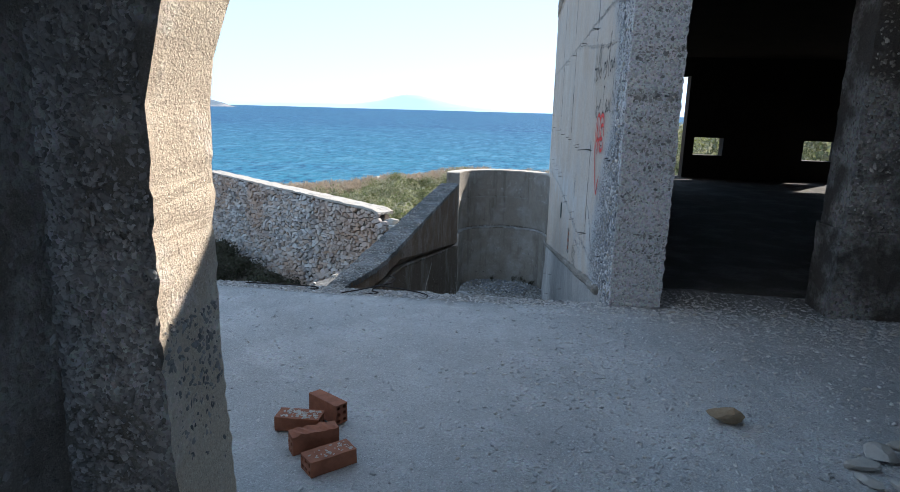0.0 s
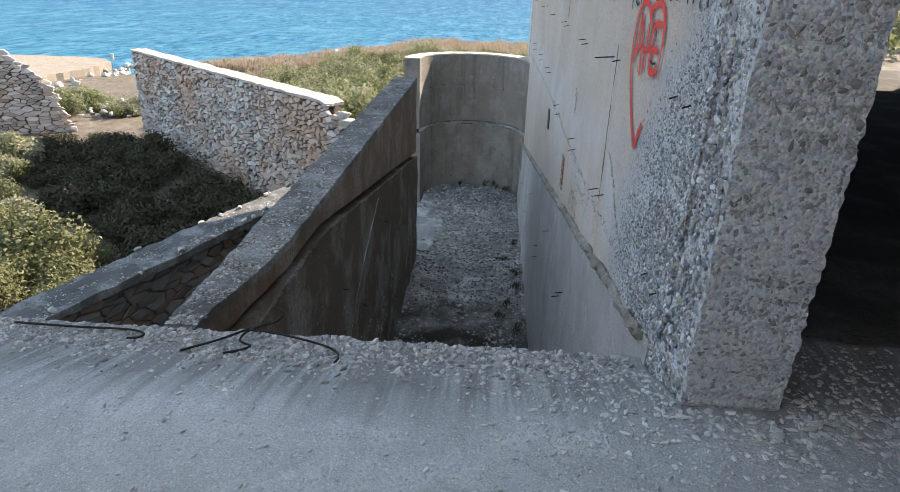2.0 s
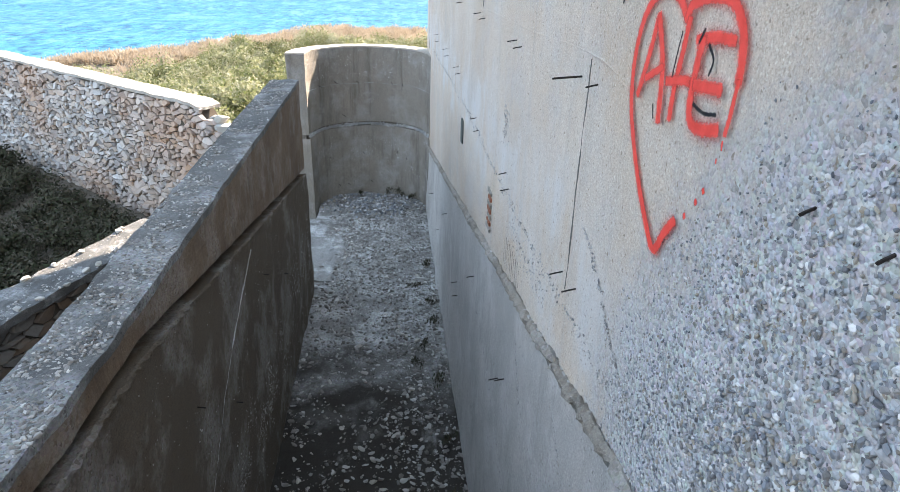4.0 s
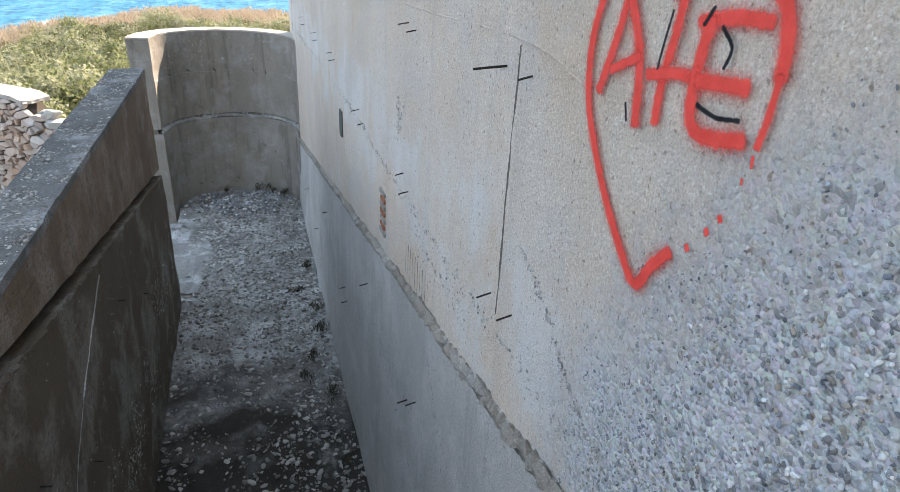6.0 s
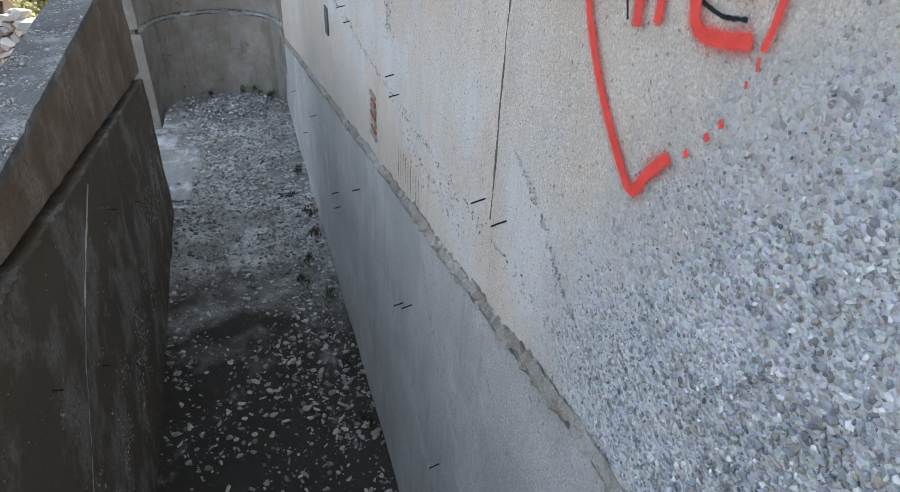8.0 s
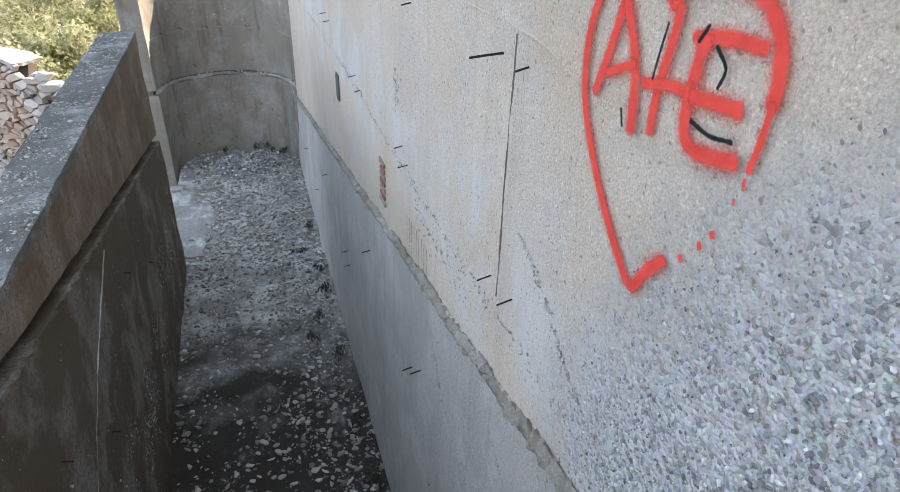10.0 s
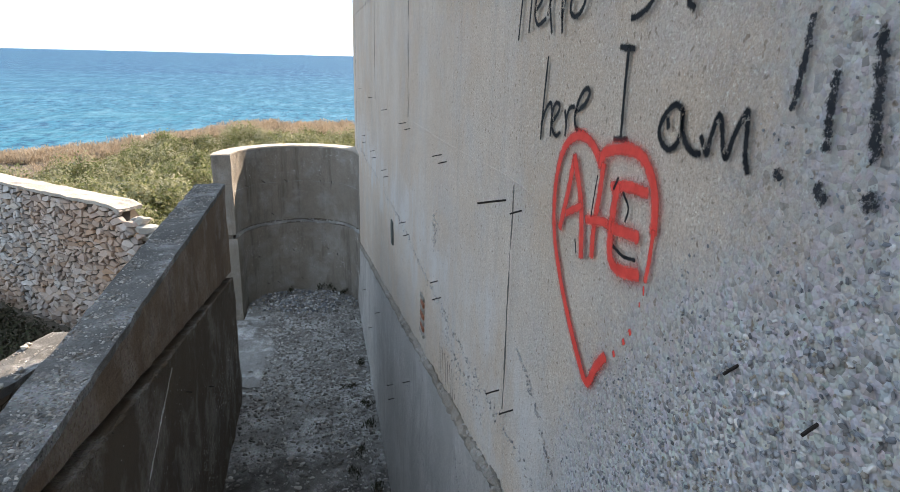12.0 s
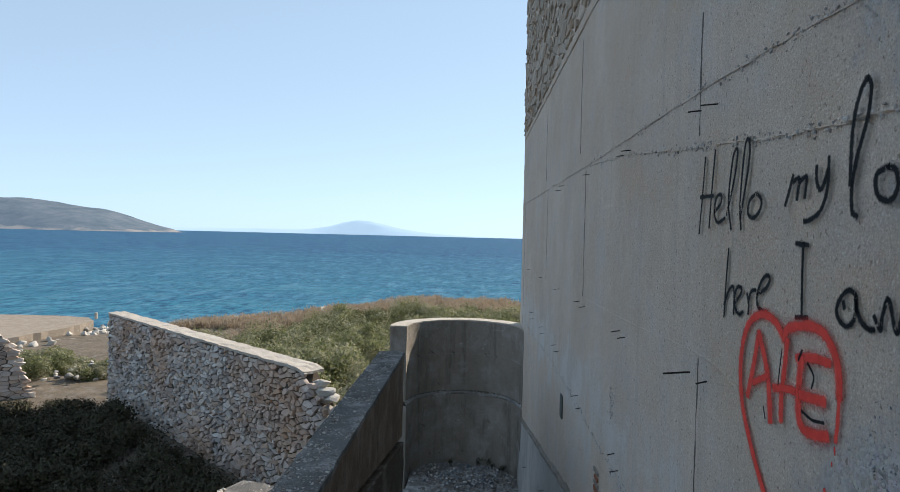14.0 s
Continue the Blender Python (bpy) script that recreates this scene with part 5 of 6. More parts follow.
def clay_brick(pose_, label, broken=0.0):
    bm = bmesh.new()
    nx, nz = 3, 2
    rim = {}

    def v(x, y, z):
        key = (round(x, 5), round(y, 5), round(z, 5))
        if key not in rim:
            rim[key] = bm.verts.new((x, y, z))
        return rim[key]
    holes = []
    for side in (-1, 1):
        x = side * L / 2
        for i in range(nx):
            for j in range(nz):
                y0, y1 = -W / 2 + W * i / nx, -W / 2 + W * (i + 1) / nx
                z0, z1 = T * j / nz, T * (j + 1) / nz
                cy, cz, r = (y0 + y1) / 2, (z0 + z1) / 2, 0.0098
                cor = [v(x, y0, z0), v(x, y1, z0), v(x, y1, z1), v(x, y0, z1)]
                octo = [bm.verts.new((x, cy + r * math.cos(a), cz + r * math.sin(a))) for a in [radians(-112.5 + 45 * k) for k in range(8)]]
                deep = [bm.verts.new((x - side * 0.07, p.co.y, p.co.z)) for p in octo]
                for k in range(4):
                    bm.faces.new((cor[k], cor[(k + 1) % 4], octo[2 * k + 1], octo[2 * k]))
                    bm.faces.new((cor[(k + 1) % 4], octo[(2 * k + 2) % 8], octo[2 * k + 1]))
                for k in range(8):
                    bm.faces.new((octo[k], octo[(k + 1) % 8], deep[(k + 1) % 8], deep[k]))
                bm.faces.new(deep)
    for i in range(nx):
        y0, y1 = -W / 2 + W * i / nx, -W / 2 + W * (i + 1) / nx
        for z in (0.0, T):
            bm.faces.new((v(-L / 2, y0, z), v(-L / 2, y1, z), v(L / 2, y1, z), v(L / 2, y0, z)))
    for j in range(nz):
        z0, z1 = T * j / nz, T * (j + 1) / nz
        for y in (-W / 2, W / 2):
            bm.faces.new((v(-L / 2, y, z0), v(L / 2, y, z0), v(L / 2, y, z1), v(-L / 2, y, z1)))
    bmesh.ops.recalc_face_normals(bm, faces=bm.faces)
    long_edges = [e for e in bm.edges if abs(e.verts[0].co.x - e.verts[1].co.x) > 0.15]
    bmesh.ops.subdivide_edges(bm, edges=long_edges, cuts=9)
    for p in bm.verts:
        p.co += noise.noise_vector(p.co * 30 + Vector((broken * 50, 0, 0))) * 0.0022
        if broken and p.co.y > 0.02:
            p.co.y -= broken * (0.5 + noise.noise(Vector((p.co.x * 40, p.co.z * 40, broken))))
    ob = part("clay_brick", bm, M_CLAY)
    ob.matrix_world = pose_
    return tagged(ob, label, "brick", "bricks on the terrace")


BZ = -0.004
clay_brick(pose(0.418, 2.081, BZ, 0, 0, 43.8), "red hollow clay brick lying flat, mortar dust on top")
clay_brick(pose(0.300, 2.225, BZ + 0.043, 90, 0, 35), "broken red hollow clay brick standing on edge", 0.012)
clay_brick(pose(0.205, 2.345, BZ, 0, 0, 2), "red hollow clay brick lying flat, mortar-crusted top")
clay_brick(pose(0.275, 2.435, BZ + 0.044, 90, 0, 146), "red hollow clay brick standing on edge")
dust = [(Vector((0.205 + rng5.uniform(-0.085, 0.085), 2.345 + rng5.uniform(-0.035, 0.035), BZ + T)), rng5.uniform(0.004, 0.014), Vector((0, 0, 1))) for _ in range(70)]
dust += [(Vector((0.418 + a * 0.72 - b * 0.69, 2.081 + a * 0.69 + b * 0.72, BZ + T)), rng5.uniform(0.003, 0.009), Vector((0, 0, 1))) for a, b in [(rng5.uniform(-0.085, 0.085), rng5.uniform(-0.035, 0.035)) for _ in range(40)]]
tagged(grit("mortar_crust", dust, M_LOOSE, rng5, None, "", 0.25), "pale mortar crumbs stuck on the bricks", "mortar")
put_rock(BROWN_ROCKS[0], 2.06, 2.72, 0, 0.19, 0.10, 0.10, 0.1, "brown angular stone lying on the terrace floor", "")
for k, (x, y, s) in enumerate(((2.50, 2.42, 0.16), (2.62, 2.50, 0.2), (2.46, 2.30, 0.13), (2.68, 2.36, 0.18), (2.58, 2.25, 0.15), (2.75, 2.6, 0.14))):
    put_rock(ROCKS[k], x, y, -0.005, s, s * 0.7, s * 0.3, k * 1.3, "flat grey stone flake on the terrace floor", "stone flakes")
for k, (x, y, s) in enumerate(((2.18, 4.32, 0.055), (2.26, 4.36, 0.04), (2.10, 4.36, 0.035), (2.33, 4.30, 0.05), (2.42, 4.42, 0.04), (3.1, 4.3, 0.06), (3.2, 4.2, 0.05), (2.95, 4.4, 0.05), (3.35, 4.15, 0.07), (3.5, 4.0, 0.06), (2.9, 3.2, 0.05), (3.3, 3.4, 0.07), (3.1, 2.9, 0.06), (2.2, 3.4, 0.03), (1.7, 3.9, 0.03), (0.9, 2.2, 0.03), (0.75, 1.95, 0.035), (1.25, 2.1, 0.03))):
    put_rock(ROCKS[k % 7], x, y, -0.005, s, s * 0.75, s * 0.5, k * 0.9, "pale stone chip on the dusty terrace floor", "stone chips")


def rebar(pts, label):
    pts = [(x + 0.03, y + 0.055, slab_z(x, min(y + 0.055, 4.95)) + h) for x, y, h in pts]
    v, f = tube(spline(pts, 10), 0.0055, None, 7)
    return tagged(obj("steel_rod", v, f, M_STEEL, None, "", True), label, "steel rod", "bent steel rods")


rebar([(-0.36, 4.70, 0.008), (-0.22, 4.79, 0.03), (-0.10, 4.89, 0.045), (0.0, 4.93, 0.06), (0.03, 4.97, 0.09), (-0.02, 4.98, 0.11)], "bent black steel rod lying on the slab edge")
rebar([(-0.10, 4.87, 0.05), (0.06, 4.84, 0.045), (0.24, 4.80, 0.03), (0.33, 4.755, 0.02), (0.355, 4.70, 0.012), (0.35, 4.655, 0.008)], "bent black steel rod lying on the slab edge")
rebar([(-0.02, 4.93, 0.06), (-0.11, 4.87, 0.04), (-0.13, 4.81, 0.02), (-0.07, 4.775, 0.012), (-0.10, 4.735, 0.008), (-0.16, 4.69, 0.008)], "hooked black steel rod lying on the slab edge")
rebar([(-1.25, 4.86, 0.01), (-0.95, 4.84, 0.02), (-0.68, 4.85, 0.02), (-0.60, 4.83, 0.015), (-0.61, 4.80, 0.01), (-0.66, 4.79, 0.008)], "hooked black steel rod lying on the slab edge")


# ---- plants ----
def leaves(rng, w, h, n, size, lumps=7, upright=False):
    """Small leaf blades gathered in clumps on a low dome, with gaps between the clumps."""
    tops = []
    for _ in range(lumps):
        a, r = rng.uniform(0, 6.28), rng.uniform(0, 1) ** 0.6
        tops.append((Vector((math.cos(a) * r * w * 0.36, math.sin(a) * r * w * 0.36, h * rng.uniform(0.35, 0.78) * (1 - 0.35 * r))), rng.uniform(0.16, 0.30) * w))
    verts, faces = [], []
    for _ in range(n):
        c, rad = rng.choice(tops)
        d = Vector((rng.gauss(0, 1), rng.gauss(0, 1), rng.gauss(0.35, 0.9))).normalized()
        p = c + d * rad * rng.uniform(0.45, 1.1)
        p.z = max(0.02, p.z)
        r = Vector((rng.gauss(0, 1), rng.gauss(0, 1), rng.gauss(0, 1)))
        if upright:
            u = (Vector((0, 0, 1)) + r * 0.35).normalized()
            s = u.cross(r).normalized() * 0.5
        else:
            u = (d.cross(r).normalized() + d * rng.uniform(-0.2, 0.8)).normalized()
            s = (d + r * 0.3).cross(u).normalized() * 1.5
        k = size * rng.uniform(0.6, 1.3)
        o = len(verts)
        verts += [p - s * k * 0.16, p + u * k * 0.5 + s * k * 0.22, p + u * k, p + u * k * 0.5 - s * k * 0.22]
        faces.append((o, o + 1, o + 2, o + 3))
    return verts, faces, tops


def shrub(name, seed, w, h, n, size, mat, label):
    rng = random.Random(seed)
    v, f, tops = leaves(rng, w, h, n, size)
    root = tagged(empty(name), label, "shrub", "coastal shrubs")
    obj("foliage", v, f, mat, root)
    tv, tf = [], []
    for c, rad in tops:
        for _ in range(3):
            end = c + Vector((rng.gauss(0, rad * 0.6), rng.gauss(0, rad * 0.6), rad * rng.uniform(0.2, 0.9)))
            a, b = tube([(0, 0, 0), (c.x * 0.5, c.y * 0.5, c.z * 0.55), tuple(c), tuple(end)], 0.008, None, 3)
            o = len(tv)
            tv += a
            tf += [tuple(i + o for i in q) for q in b]
    obj("stem", tv, tf, M_TWIG, root, "grey woody twigs")
    return root


rng6 = random.Random(17)
kinds = [shrub("shrub", 1, 1.3, 0.75, 2400, 0.07, M_LEAF, "low olive-green coastal shrub"), shrub("shrub", 2, 1.0, 0.6, 1200, 0.08, M_LEAF, "low olive-green coastal shrub"),
         shrub("shrub", 3, 1.2, 0.6, 1700, 0.062, M_DUSK, "dry thorny shrub on bare earth, darkened for wall shadow"), shrub("shrub", 4, 0.9, 0.5, 1300, 0.055, M_DUSK, "dry thorny shrub on bare earth, darkened for wall shadow"),
         shrub("shrub", 5, 1.5, 1.15, 4800, 0.058, M_PALE, "tall yellow-green twiggy shrub in the sun"), shrub("shrub", 6, 1.1, 0.7, 2800, 0.052, M_PALE, "pale straw-coloured twiggy shrub")]


def plant(kind, x, y, scale, turn, sink=0.05):
    m = Matrix.LocRotScale((x, y, ground_z(x, y) - sink), Euler((0, 0, turn)), (scale, scale, scale))
    return m


def near_wall(x, y):
    """How far in front of the long stone wall a place lies."""
    return (Vector((x, y, 0)) - Vector((*A1, 0))).dot(n1_)


first = set()


def set_shrub(k, x, y, scale, turn):
    root = kinds[k]
    m = plant(k, x, y, scale, turn)
    if k in first:
        ob = copy_thing(root, m)
        ob.matrix_basis = m
    else:
        first.add(k)
        root.matrix_basis = m


for k, x, y, s in ((4, -7.4, 13.2, 1.5), (5, -6.2, 13.4, 1.0), (5, -8.6, 11.9, 1.2), (4, -9.6, 13.6, 1.2), (5, -7.0, 11.8, 1.1), (0, -10.6, 12.3, 1.1), (4, -12.4, 16.8, 1.3), (0, -13.6, 18.2, 1.1), (0, -15.6, 22.2, 1.25), (4, -14.8, 20.4, 1.1), (0, -16.6, 24.4, 1.1), (5, -17.6, 25.8, 0.8), (1, -12.0, 14.2, 0.9), (5, -11.2, 15.2, 0.9), (4, -6.0, 12.2, 0.9), (5, -5.6, 13.0, 0.7), (4, -10.2, 15.8, 1.9), (4, -9.0, 15.2, 1.5), (4, -11.3, 16.6, 1.6), (4, -8.3, 14.4, 1.3), (4, -9.6, 14.2, 1.5), (5, -9.3, 17.0, 1.0), (5, -8.4, 16.4, 0.8), (5, -10.6, 17.3, 0.9), (0, -16.4, 23.6, 1.6), (4, -12.6, 17.6, 1.3), (0, -13.2, 19.4, 1.2), (0, -20.5, 32.5, 1.7), (0, -19.6, 33.8, 1.5), (1, -21.2, 34.6, 1.9), (0, -22.2, 36.2, 1.8), (1, -20.4, 36.8, 1.7), (0, -19.0, 31.4, 1.2), (0, -23.4, 38.4, 1.9), (1, -21.6, 39.2, 1.8), (0, -24.8, 40.6, 1.9)):
    set_shrub(k, x, y, s, rng6.uniform(0, 6))
count = 0
while count < 215:
    x, y = rng6.uniform(-16.5, -3.2), rng6.uniform(13.2, 27.5)
    d = near_wall(x, y)
    if d < 0.9 or d > 9 or (x < -14.5 and y < 21) or (y < 14.5 and x < -6.5):
        continue
    if noise.noise(Vector((x * 0.35, y * 0.35, 9))) < -0.55:
        continue
    # Within the wall's shadow: darkened kinds, kept below the shadow line; beyond, pale ones.
    room = max(0.35, (-2.0 - 0.6745 * d - ground_z(x, y)) / 0.62)
    set_shrub(rng6.choice((2, 3)) if d < 6.2 else 5, x, y, min(room, rng6.uniform(1.0, 1.7)) if d < 6.2 else rng6.uniform(0.6, 1.0), rng6.uniform(0, 6))
    count += 1
for _ in range(42):
    x, y = rng6.uniform(-27, -14), rng6.uniform(29.5, 46)
    if x < -22 and y < 34:
        continue
    set_shrub(rng6.choice((0, 1, 1)), x, y, rng6.uniform(0.9, 1.5), rng6.uniform(0, 6))


def scrub(name, places, mat, label, n, size, w, h, seed, upright=False):
    rng = random.Random(seed)
    stock = [leaves(rng, w, h, n, size, 4, upright)[:2] for _ in range(8)]
    verts, faces = [], []
    for x, y, s in places:
        v, f = rng.choice(stock)
        a = rng.uniform(0, 6.28)
        c, q, z = math.cos(a) * s, math.sin(a) * s, ground_z(x, y) - 0.05
        o = len(verts)
        verts += [(x + p.x * c - p.y * q, y + p.x * q + p.y * c, z + p.z * s) for p in v]
        faces += [tuple(i + o for i in k) for k in f]
    return tagged(obj(name, verts, faces, mat), label, "scrub", kind="stuff")


green, pale, straw = [], [], []
while len(green) + len(pale) < 900:
    x, y = rng6.uniform(-30, 16), rng6.uniform(24, 80)
    if near_wall(x, y) > -0.8 or y > shore(x) - 4 or (x > 0 and y < 19.5) or (x < -20 and y < 60) or (x < -14 and y < 46):
        continue
    n1v = noise.noise(Vector((x * 0.09, y * 0.09, 4)))
    edge = shore(x) - y
    if edge < 17 + 8 * noise.noise(Vector((x * 0.15, y * 0.15, 7))) or n1v < -0.40:
        straw.append((x, y, rng6.uniform(0.6, 1.1)))
        continue
    (pale if n1v < 0.12 and rng6.random() < 0.6 else green).append((x, y, rng6.uniform(0.55, 1.0) ** 1.5 * 1.8))
for _ in range(520):
    x = rng6.uniform(-26, 14)
    straw.append((x, shore(x) - rng6.uniform(3.0, 11), rng6.uniform(0.7, 1.3)))
scrub("scrubland", green, M_LEAF, "low green scrub covering the coastal ground", 850, 0.095, 1.8, 1.0, 31)
scrub("scrubland_pale", pale, M_PALE, "grey-green and straw-coloured low scrub", 700, 0.09, 1.6, 0.75, 32)
scrub("dry_grass", straw, M_STRAW, "dry straw-coloured grass along the shore", 170, 0.22, 1.8, 0.38, 33, True)
inland = [(rng6.uniform(6, 70), rng6.uniform(19, 88), rng6.uniform(0.6, 1.6)) for _ in range(900)]
inland += [(rng6.uniform(26, 60), rng6.uniform(60, 88), rng6.uniform(2.0, 3.4)) for _ in range(60)]
inland = [p for p in inland if not (p[0] < 13 and p[1] < 16.5)]
scrub("scrubland_inland", inland, M_LEAF, "low green scrub behind the building", 90, 0.2, 1.8, 0.9, 34)
weeds = [(1.55, 7.2, 0.5), (1.58, 8.6, 0.35), (1.6, 9.4, 0.4), (1.45, 16.9, 0.5), (1.2, 17.15, 0.6), (1.58, 12.4, 0.45), (1.6, 13.6, 0.5), (1.5, 10.4, 0.55), (1.42, 11.2, 0.5), (1.55, 11.8, 0.6), (1.3, 10.8, 0.4), (1.0, 17.3, 0.6), (0.3, 17.25, 0.4), (1.35, 12.9, 0.45), (1.5, 6.4, 0.6)]
for k, (x, y, s) in enumerate(weeds):
    v, f, _ = leaves(random.Random(70 + k), 0.5 * s, 0.3 * s, 130, 0.05, 3, True)
    ob = obj("weed", [p + Vector((x, y, FLOOR_LOW)) for p in v], f, M_DUSK)
    tagged(ob, "small dark dry weed at the wall foot", "weed", "weeds in the passage", "stuff")

# ---- shore: quay, rocks, heap of wall stones ----
quay_pts = [(-32.6, 54), (-33.2, 58), (-34.6, 59.8), (-38, 60.3), (-64, 59), (-64, 43), (-36, 44.5), (-33.6, 47)]
bm = bmesh.new()
ring = []
for (x0, y0), (x1, y1) in zip(quay_pts, quay_pts[1:] + quay_pts[:1]):
    n = max(2, int(math.hypot(x1 - x0, y1 - y0) / 0.7))
    ring += [(x0 + (x1 - x0) * t / n, y0 + (y1 - y0) * t / n) for t in range(n)]
top = [bm.verts.new((x + 0.35 * noise.noise(Vector((x, y, 0))), y + 0.35 * noise.noise(Vector((x, y, 5))), -6.75)) for x, y in ring]
low = [bm.verts.new((v.co.x, v.co.y, -8.8)) for v in top]
bm.faces.new(top)
for k in range(len(top)):
    bm.faces.new((top[k - 1], top[k], low[k], low[k - 1]))
bmesh.ops.recalc_face_normals(bm, faces=bm.faces)
tagged(part("quay", bm, M_QUAY), "pale concrete quay reaching into the sea", "quay")
v, f = tube([(-33.6, 59.2, -6.8), (-33.6, 59.2, -6.35), (-33.6, 59.2, -6.2)], 0.14, None, 10)
tagged(obj("bollard", v, f, M_CAP), "small pale mooring bollard on the quay", "bollard")
for k in range(46):
    t = rng6.random()
    x, y = -31.3 + rng6.gauss(0, 0.5) - 1.2 * t, 53 + 7 * t
    if k > 26:
        x, y = -33 + (k - 26) * 0.12 + rng6.gauss(0, 0.4), 46.5 + rng6.uniform(-0.6, 6)
    s = rng6.uniform(0.4, 1.1)
    put_rock(ROCKS[k % 7], x, y, -8.0 + rng6.uniform(0, 0.7), s, s * 0.8, s * 0.7, rng6.uniform(0, 6), "weathered grey shore rock beside the quay", "shore rocks")
for k in range(60):
    x = rng6.uniform(-27, 6)
    s = rng6.uniform(0.4, 1.2)
    put_rock(ROCKS[k % 7], x, shore(x) - rng6.uniform(-1.0, 2.5), -8.0 + rng6.uniform(0, 0.3), s * 1.3, s, s * 0.6, rng6.uniform(0, 6), "pale shore rock at the water's edge", "shore rocks")
for k in range(34):
    x = rng6.uniform(-25, -7)
    y = shore(x) - rng6.uniform(1.5, 6)
    s = rng6.uniform(0.7, 1.9)
    put_rock(ROCKS[k % 7], x, y, ground_z(x, y), s * 1.5, s, s * 0.55, rng6.uniform(0, 6), "pale tan shore rock among dry grass", "shore rocks")
for k in range(85):
    t = rng6.random()
    x, y = -17.6 + 1.8 * t + rng6.gauss(0, 0.5), 31.0 + 4.5 * t + rng6.gauss(0, 0.7)
    s = rng6.uniform(0.2, 0.5)
    put_rock(ROCKS[k % 7], x, y, ground_z(x, y) + 1.0 * math.exp(-((t - 0.6) / 0.4) ** 2) * rng6.random(), s, s * 0.8, s * 0.6, rng6.uniform(0, 6), "white-grey fallen wall stone in a heap", "heap of fallen stones")
for k, (s_, h) in enumerate(((LEN1 - 0.25, -2.35), (LEN1 - 0.05, -2.5), (LEN1 + 0.12, -2.75), (LEN1 - 0.45, -2.2), (LEN1 + 0.05, -3.0), (LEN1 - 0.15, -2.8), (LEN1 + 0.1, -3.25), (LEN1 - 0.05, -3.5), (LEN1 + 0.08, -3.75), (LEN1 - 0.3, -2.55), (LEN1 - 0.35, -2.95), (LEN1 - 0.6, -2.25), (LEN1 - 0.2, -3.2))):
    x, y, z = place1(s_, h, -0.25)
    put_rock(ROCKS[k % 7], x, y, z, 0.55, 0.45, 0.27, k * 1.1, "loose stone at the wall's broken end", "loose end stones")
for k in range(40):
    s_ = rng6.uniform(0.3, LEN3 - 0.3)
    x, y, z = place3(s_, -2.225, rng6.choice((-0.02, -0.54)) + rng6.gauss(0, 0.03))
    s = rng6.uniform(0.05, 0.16)
    put_rock(ROCKS[k % 7], x, y, z, s, s * 0.7, s * 0.5, rng6.uniform(0, 6), "pale stone chip on the low wall's edge", "stone chips on the low wall")
for k in range(60):
    x, y = rng6.uniform(-12, -3.5), rng6.uniform(14, 25)
    if near_wall(x, y) > 0.5:
        s = rng6.uniform(0.08, 0.28)
        put_rock(ROCKS[k % 7], x, y, ground_z(x, y), s, s * 0.8, s * 0.5, rng6.uniform(0, 6), "pale stone on dark earth among shrubs", "stones among shrubs")


# ---- graffiti ----
g_here = sprayed("word_here", M_BLACK)
stroke(g_here, 0.017, [(6.243, 1.551), (6.258, 1.421), (6.269, 1.282)])
stroke(g_here, 0.017, [(6.271, 1.331), (6.233, 1.386), (6.194, 1.408), (6.178, 1.378), (6.178, 1.304)])
stroke(g_here, 0.017, [(6.169, 1.348), (6.122, 1.383), (6.113, 1.406), (6.147, 1.411), (6.171, 1.379), (6.165, 1.330), (6.130, 1.310), (6.093, 1.324)])
stroke(g_here, 0.017, [(6.066, 1.394), (6.049, 1.355), (6.051, 1.320)])
stroke(g_here, 0.017, [(6.054, 1.366), (6.031, 1.403), (5.995, 1.412)])
stroke(g_here, 0.018, [(5.983, 1.396), (5.922, 1.423), (5.894, 1.452), (5.905, 1.467), (5.935, 1.460), (5.969, 1.425), (5.985, 1.379), (5.962, 1.348), (5.900, 1.344)])
g_i = sprayed("word_i", M_BLACK)
stroke(g_i, 0.019, [(5.731, 1.577), (5.658, 1.573)])
stroke(g_i, 0.017, [(5.687, 1.574), (5.687, 1.470), (5.682, 1.357)])
stroke(g_i, 0.018, [(5.719, 1.351), (5.648, 1.358)])
g_am = sprayed("word_am", M_BLACK)
stroke(g_am, 0.019, [(5.418, 1.448), (5.448, 1.458), (5.481, 1.438), (5.502, 1.403), (5.490, 1.375), (5.455, 1.361), (5.425, 1.380), (5.416, 1.413), (5.418, 1.448), (5.413, 1.413), (5.394, 1.384), (5.363, 1.368), (5.339, 1.369)])
stroke(g_am, 0.017, [(5.342, 1.403), (5.328, 1.386), (5.316, 1.373), (5.310, 1.407), (5.294, 1.449), (5.281, 1.433), (5.270, 1.398), (5.255, 1.373), (5.241, 1.416), (5.219, 1.457), (5.211, 1.459), (5.205, 1.414), (5.200, 1.381), (5.188, 1.357)])
stroke(g_am, 0.017, [(5.472, 1.425), (5.466, 1.407)])
g_ex = sprayed("exclamation_marks", M_BROKEN)
stroke(g_ex, 0.020, [(5.096, 1.618), (5.097, 1.565), (5.105, 1.477)])
stroke(g_ex, 0.026, [(5.117, 1.376), (5.105, 1.362)])
stroke(g_ex, 0.022, [(5.027, 1.535), (5.028, 1.484), (5.021, 1.423)])
stroke(g_ex, 0.030, [(5.023, 1.364), (5.008, 1.347)])
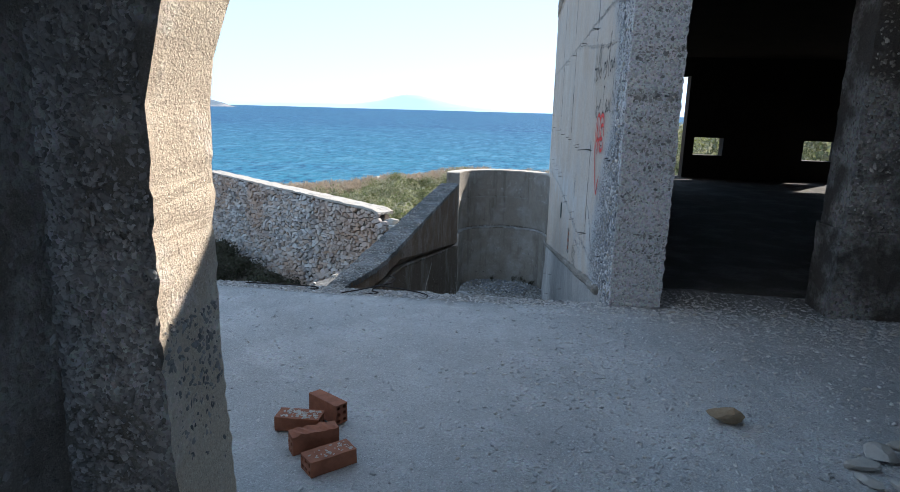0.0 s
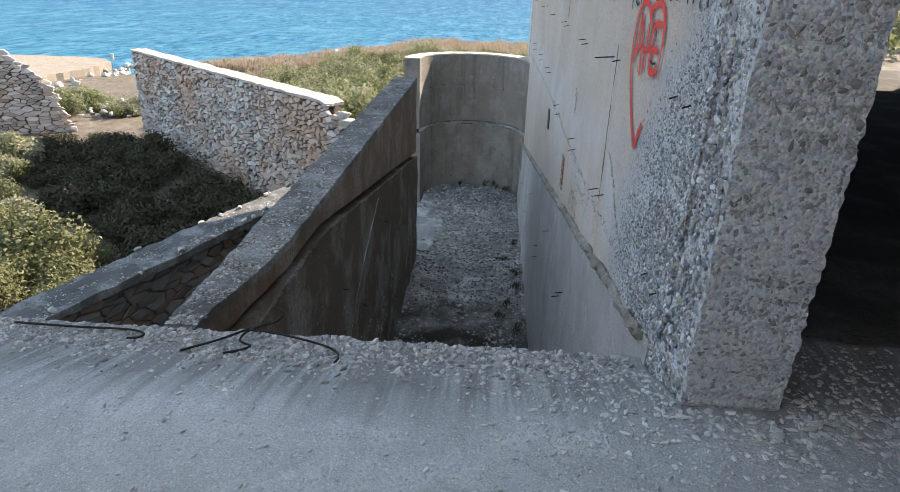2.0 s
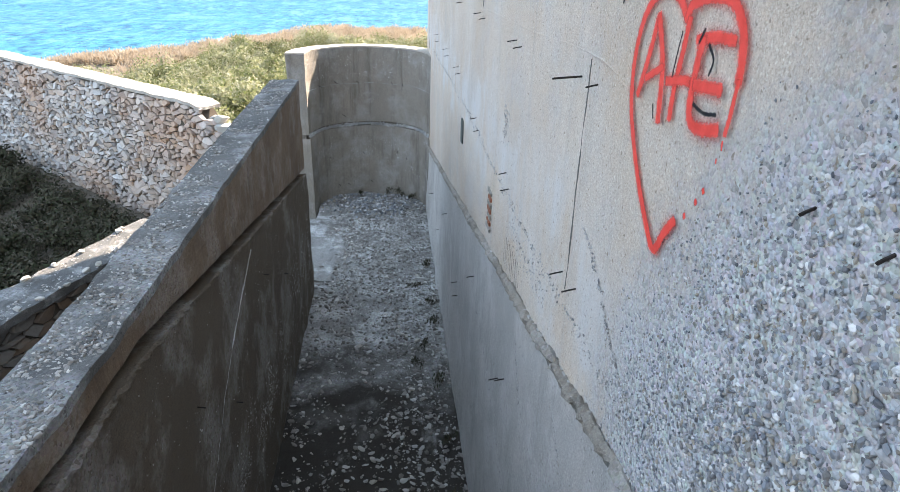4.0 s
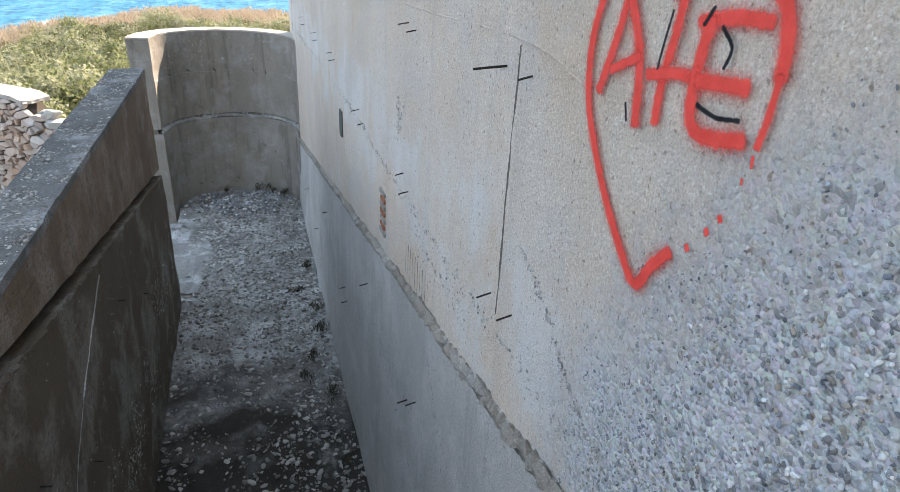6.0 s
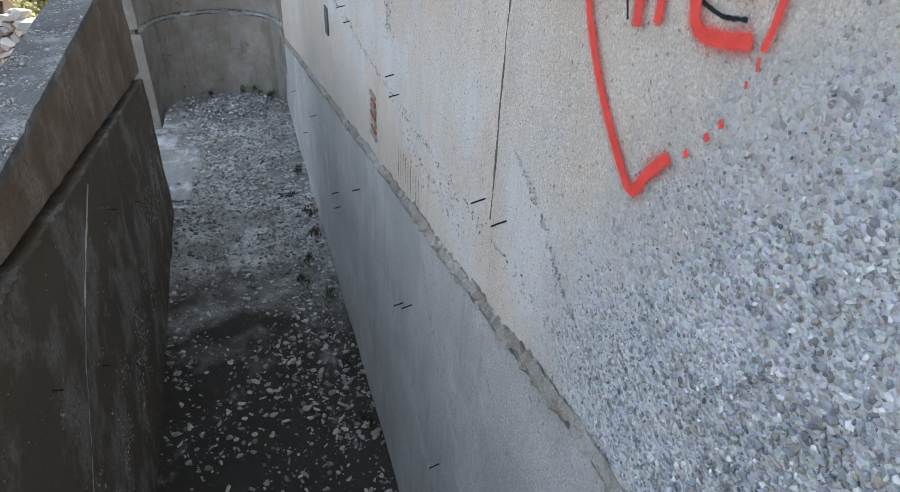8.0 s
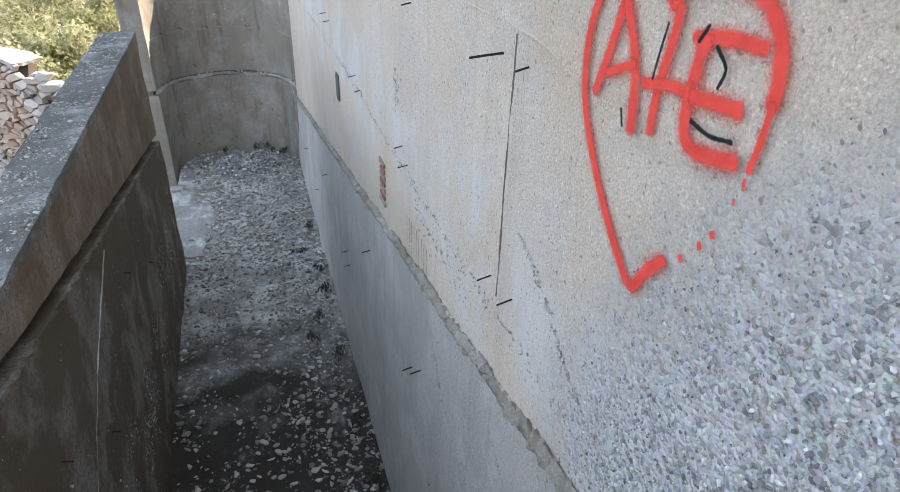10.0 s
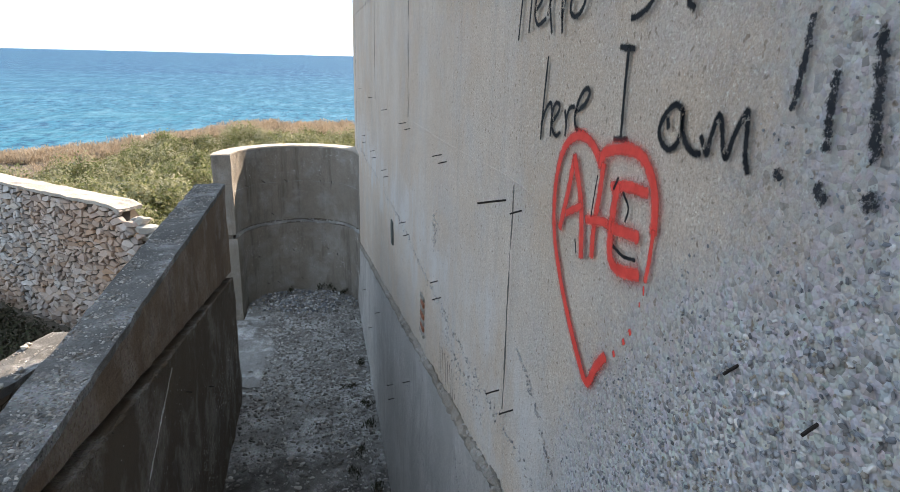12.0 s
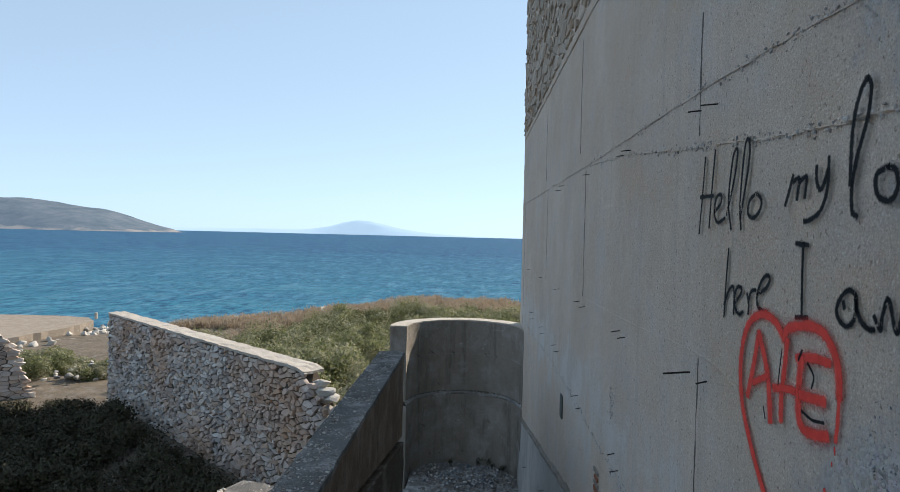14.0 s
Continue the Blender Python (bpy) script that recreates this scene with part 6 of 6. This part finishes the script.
stroke(g_ex, 0.024, [(4.963, 1.595), (4.951, 1.517), (4.933, 1.421)])
stroke(g_ex, 0.034, [(4.932, 1.370), (4.921, 1.354)])
g_heart = sprayed("heart", M_RED)
stroke(g_heart, 0.030, [(5.782, 1.276), (5.835, 1.317), (5.915, 1.335), (6.008, 1.310), (6.071, 1.241), (6.096, 1.126), (6.075, 1.000), (6.018, 0.902), (5.937, 0.800), (5.834, 0.700), (5.744, 0.636), (5.694, 0.710), (5.646, 0.767)])
stroke(g_heart, 0.032, [(5.780, 1.270), (5.763, 1.308), (5.695, 1.328), (5.612, 1.337), (5.549, 1.322), (5.499, 1.275), (5.479, 1.216), (5.474, 1.165)])
stroke(g_heart, 0.017, [(5.474, 1.17), (5.477, 1.10), (5.484, 1.045)])
stroke(g_heart, 0.007, [(5.487, 1.03), (5.484, 1.01)])
stroke(g_heart, 0.006, [(5.498, 0.985), (5.496, 0.975)])
stroke(g_heart, 0.014, [(5.529, 0.898), (5.523, 0.891)])
stroke(g_heart, 0.014, [(5.555, 0.860), (5.549, 0.852)])
stroke(g_heart, 0.014, [(5.598, 0.805), (5.592, 0.797)])
g_a = sprayed("letter_a", M_RED)
stroke(g_a, 0.030, [(5.955, 1.269), (5.987, 1.153), (6.030, 1.031)])
stroke(g_a, 0.032, [(5.955, 1.269), (5.881, 1.137), (5.853, 0.990)])
stroke(g_a, 0.024, [(5.987, 1.089), (5.881, 1.137)])
g_plus = sprayed("plus_sign", M_RED)
stroke(g_plus, 0.028, [(5.759, 1.276), (5.768, 1.195), (5.784, 1.095), (5.783, 1.013)])
stroke(g_plus, 0.028, [(5.838, 1.106), (5.739, 1.126), (5.672, 1.125)])
g_e = sprayed("letter_e", M_RED)
stroke(g_e, 0.030, [(5.520, 1.250), (5.606, 1.248), (5.700, 1.231)])
stroke(g_e, 0.034, [(5.670, 1.238), (5.679, 1.155), (5.677, 1.064), (5.646, 1.030), (5.585, 1.033), (5.519, 1.049)])
stroke(g_e, 0.034, [(5.672, 1.125), (5.593, 1.133), (5.539, 1.138)])
g_acc = sprayed("black_accents", M_BLACK)
stroke(g_acc, 0.009, [(5.903, 1.029), (5.888, 0.991)])
stroke(g_acc, 0.010, [(5.666, 1.260), (5.686, 1.226)])
stroke(g_acc, 0.010, [(5.635, 1.229), (5.599, 1.197), (5.608, 1.159)])
stroke(g_acc, 0.011, [(5.660, 1.081), (5.600, 1.071), (5.538, 1.080)])
stroke(g_acc, 0.008, [(5.787, 1.242), (5.799, 1.173), (5.806, 1.123)])
g_hello = sprayed("word_hello", M_BLACK)
stroke(g_hello, 0.019, [(6.509, 1.938), (6.530, 1.784), (6.559, 1.611)])
stroke(g_hello, 0.019, [(6.559, 1.770), (6.406, 1.768)])
stroke(g_hello, 0.019, [(6.398, 1.954), (6.424, 1.792), (6.443, 1.634)])
stroke(g_hello, 0.019, [(6.389, 1.700), (6.328, 1.727), (6.319, 1.763), (6.367, 1.759), (6.389, 1.700), (6.352, 1.655), (6.276, 1.671)])
stroke(g_hello, 0.019, [(6.260, 1.682), (6.188, 1.844), (6.177, 1.925), (6.215, 1.902), (6.247, 1.737), (6.214, 1.625)])
stroke(g_hello, 0.019, [(6.133, 1.664), (6.074, 1.859), (6.074, 1.943), (6.109, 1.929), (6.138, 1.732), (6.124, 1.624)])
stroke(g_hello, 0.019, [(6.001, 1.750), (6.056, 1.727), (6.067, 1.682), (6.023, 1.664), (5.977, 1.686), (5.963, 1.722), (6.001, 1.750)])
g_my = sprayed("word_my", M_BLACK)
stroke(g_my, 0.019, [(5.751, 1.789), (5.770, 1.746), (5.796, 1.696)])
stroke(g_my, 0.019, [(5.749, 1.767), (5.714, 1.775), (5.718, 1.742), (5.724, 1.710)])
stroke(g_my, 0.019, [(5.713, 1.764), (5.671, 1.776), (5.673, 1.744), (5.679, 1.713)])
stroke(g_my, 0.019, [(5.617, 1.803), (5.614, 1.756), (5.588, 1.733), (5.556, 1.786)])
stroke(g_my, 0.019, [(5.554, 1.821), (5.558, 1.731), (5.590, 1.672), (5.645, 1.647), (5.679, 1.643)])
g_love = sprayed("word_love", M_BLACK)
stroke(g_love, 0.020, [(5.394, 2.001), (5.376, 1.974), (5.386, 1.900), (5.424, 1.805), (5.443, 1.732), (5.439, 1.666), (5.416, 1.649)])
stroke(g_love, 0.020, [(5.394, 2.001), (5.419, 1.970), (5.442, 1.910), (5.451, 1.827), (5.451, 1.733)])
stroke(g_love, 0.020, [(5.300, 1.766), (5.344, 1.747), (5.335, 1.699), (5.292, 1.683), (5.264, 1.710), (5.271, 1.752), (5.300, 1.766)])
stroke(g_love, 0.020, [(5.235, 1.764), (5.206, 1.719), (5.177, 1.708), (5.145, 1.752)])
stroke(g_love, 0.020, [(5.121, 1.722), (5.088, 1.736), (5.098, 1.760), (5.120, 1.753), (5.116, 1.717), (5.086, 1.696)])


# ---- single stones of the walls ----
stone_face(*STONES1, gap=0.012, proud=0.09)
stone_face(*STONES2, gap=0.011, proud=0.09)
stone_face(*STONES3, gap=0.007, proud=0.05, tilt=0.6)
stone_face(*STONES4, proud=0.04, gap=0.008, tilt=0.35)
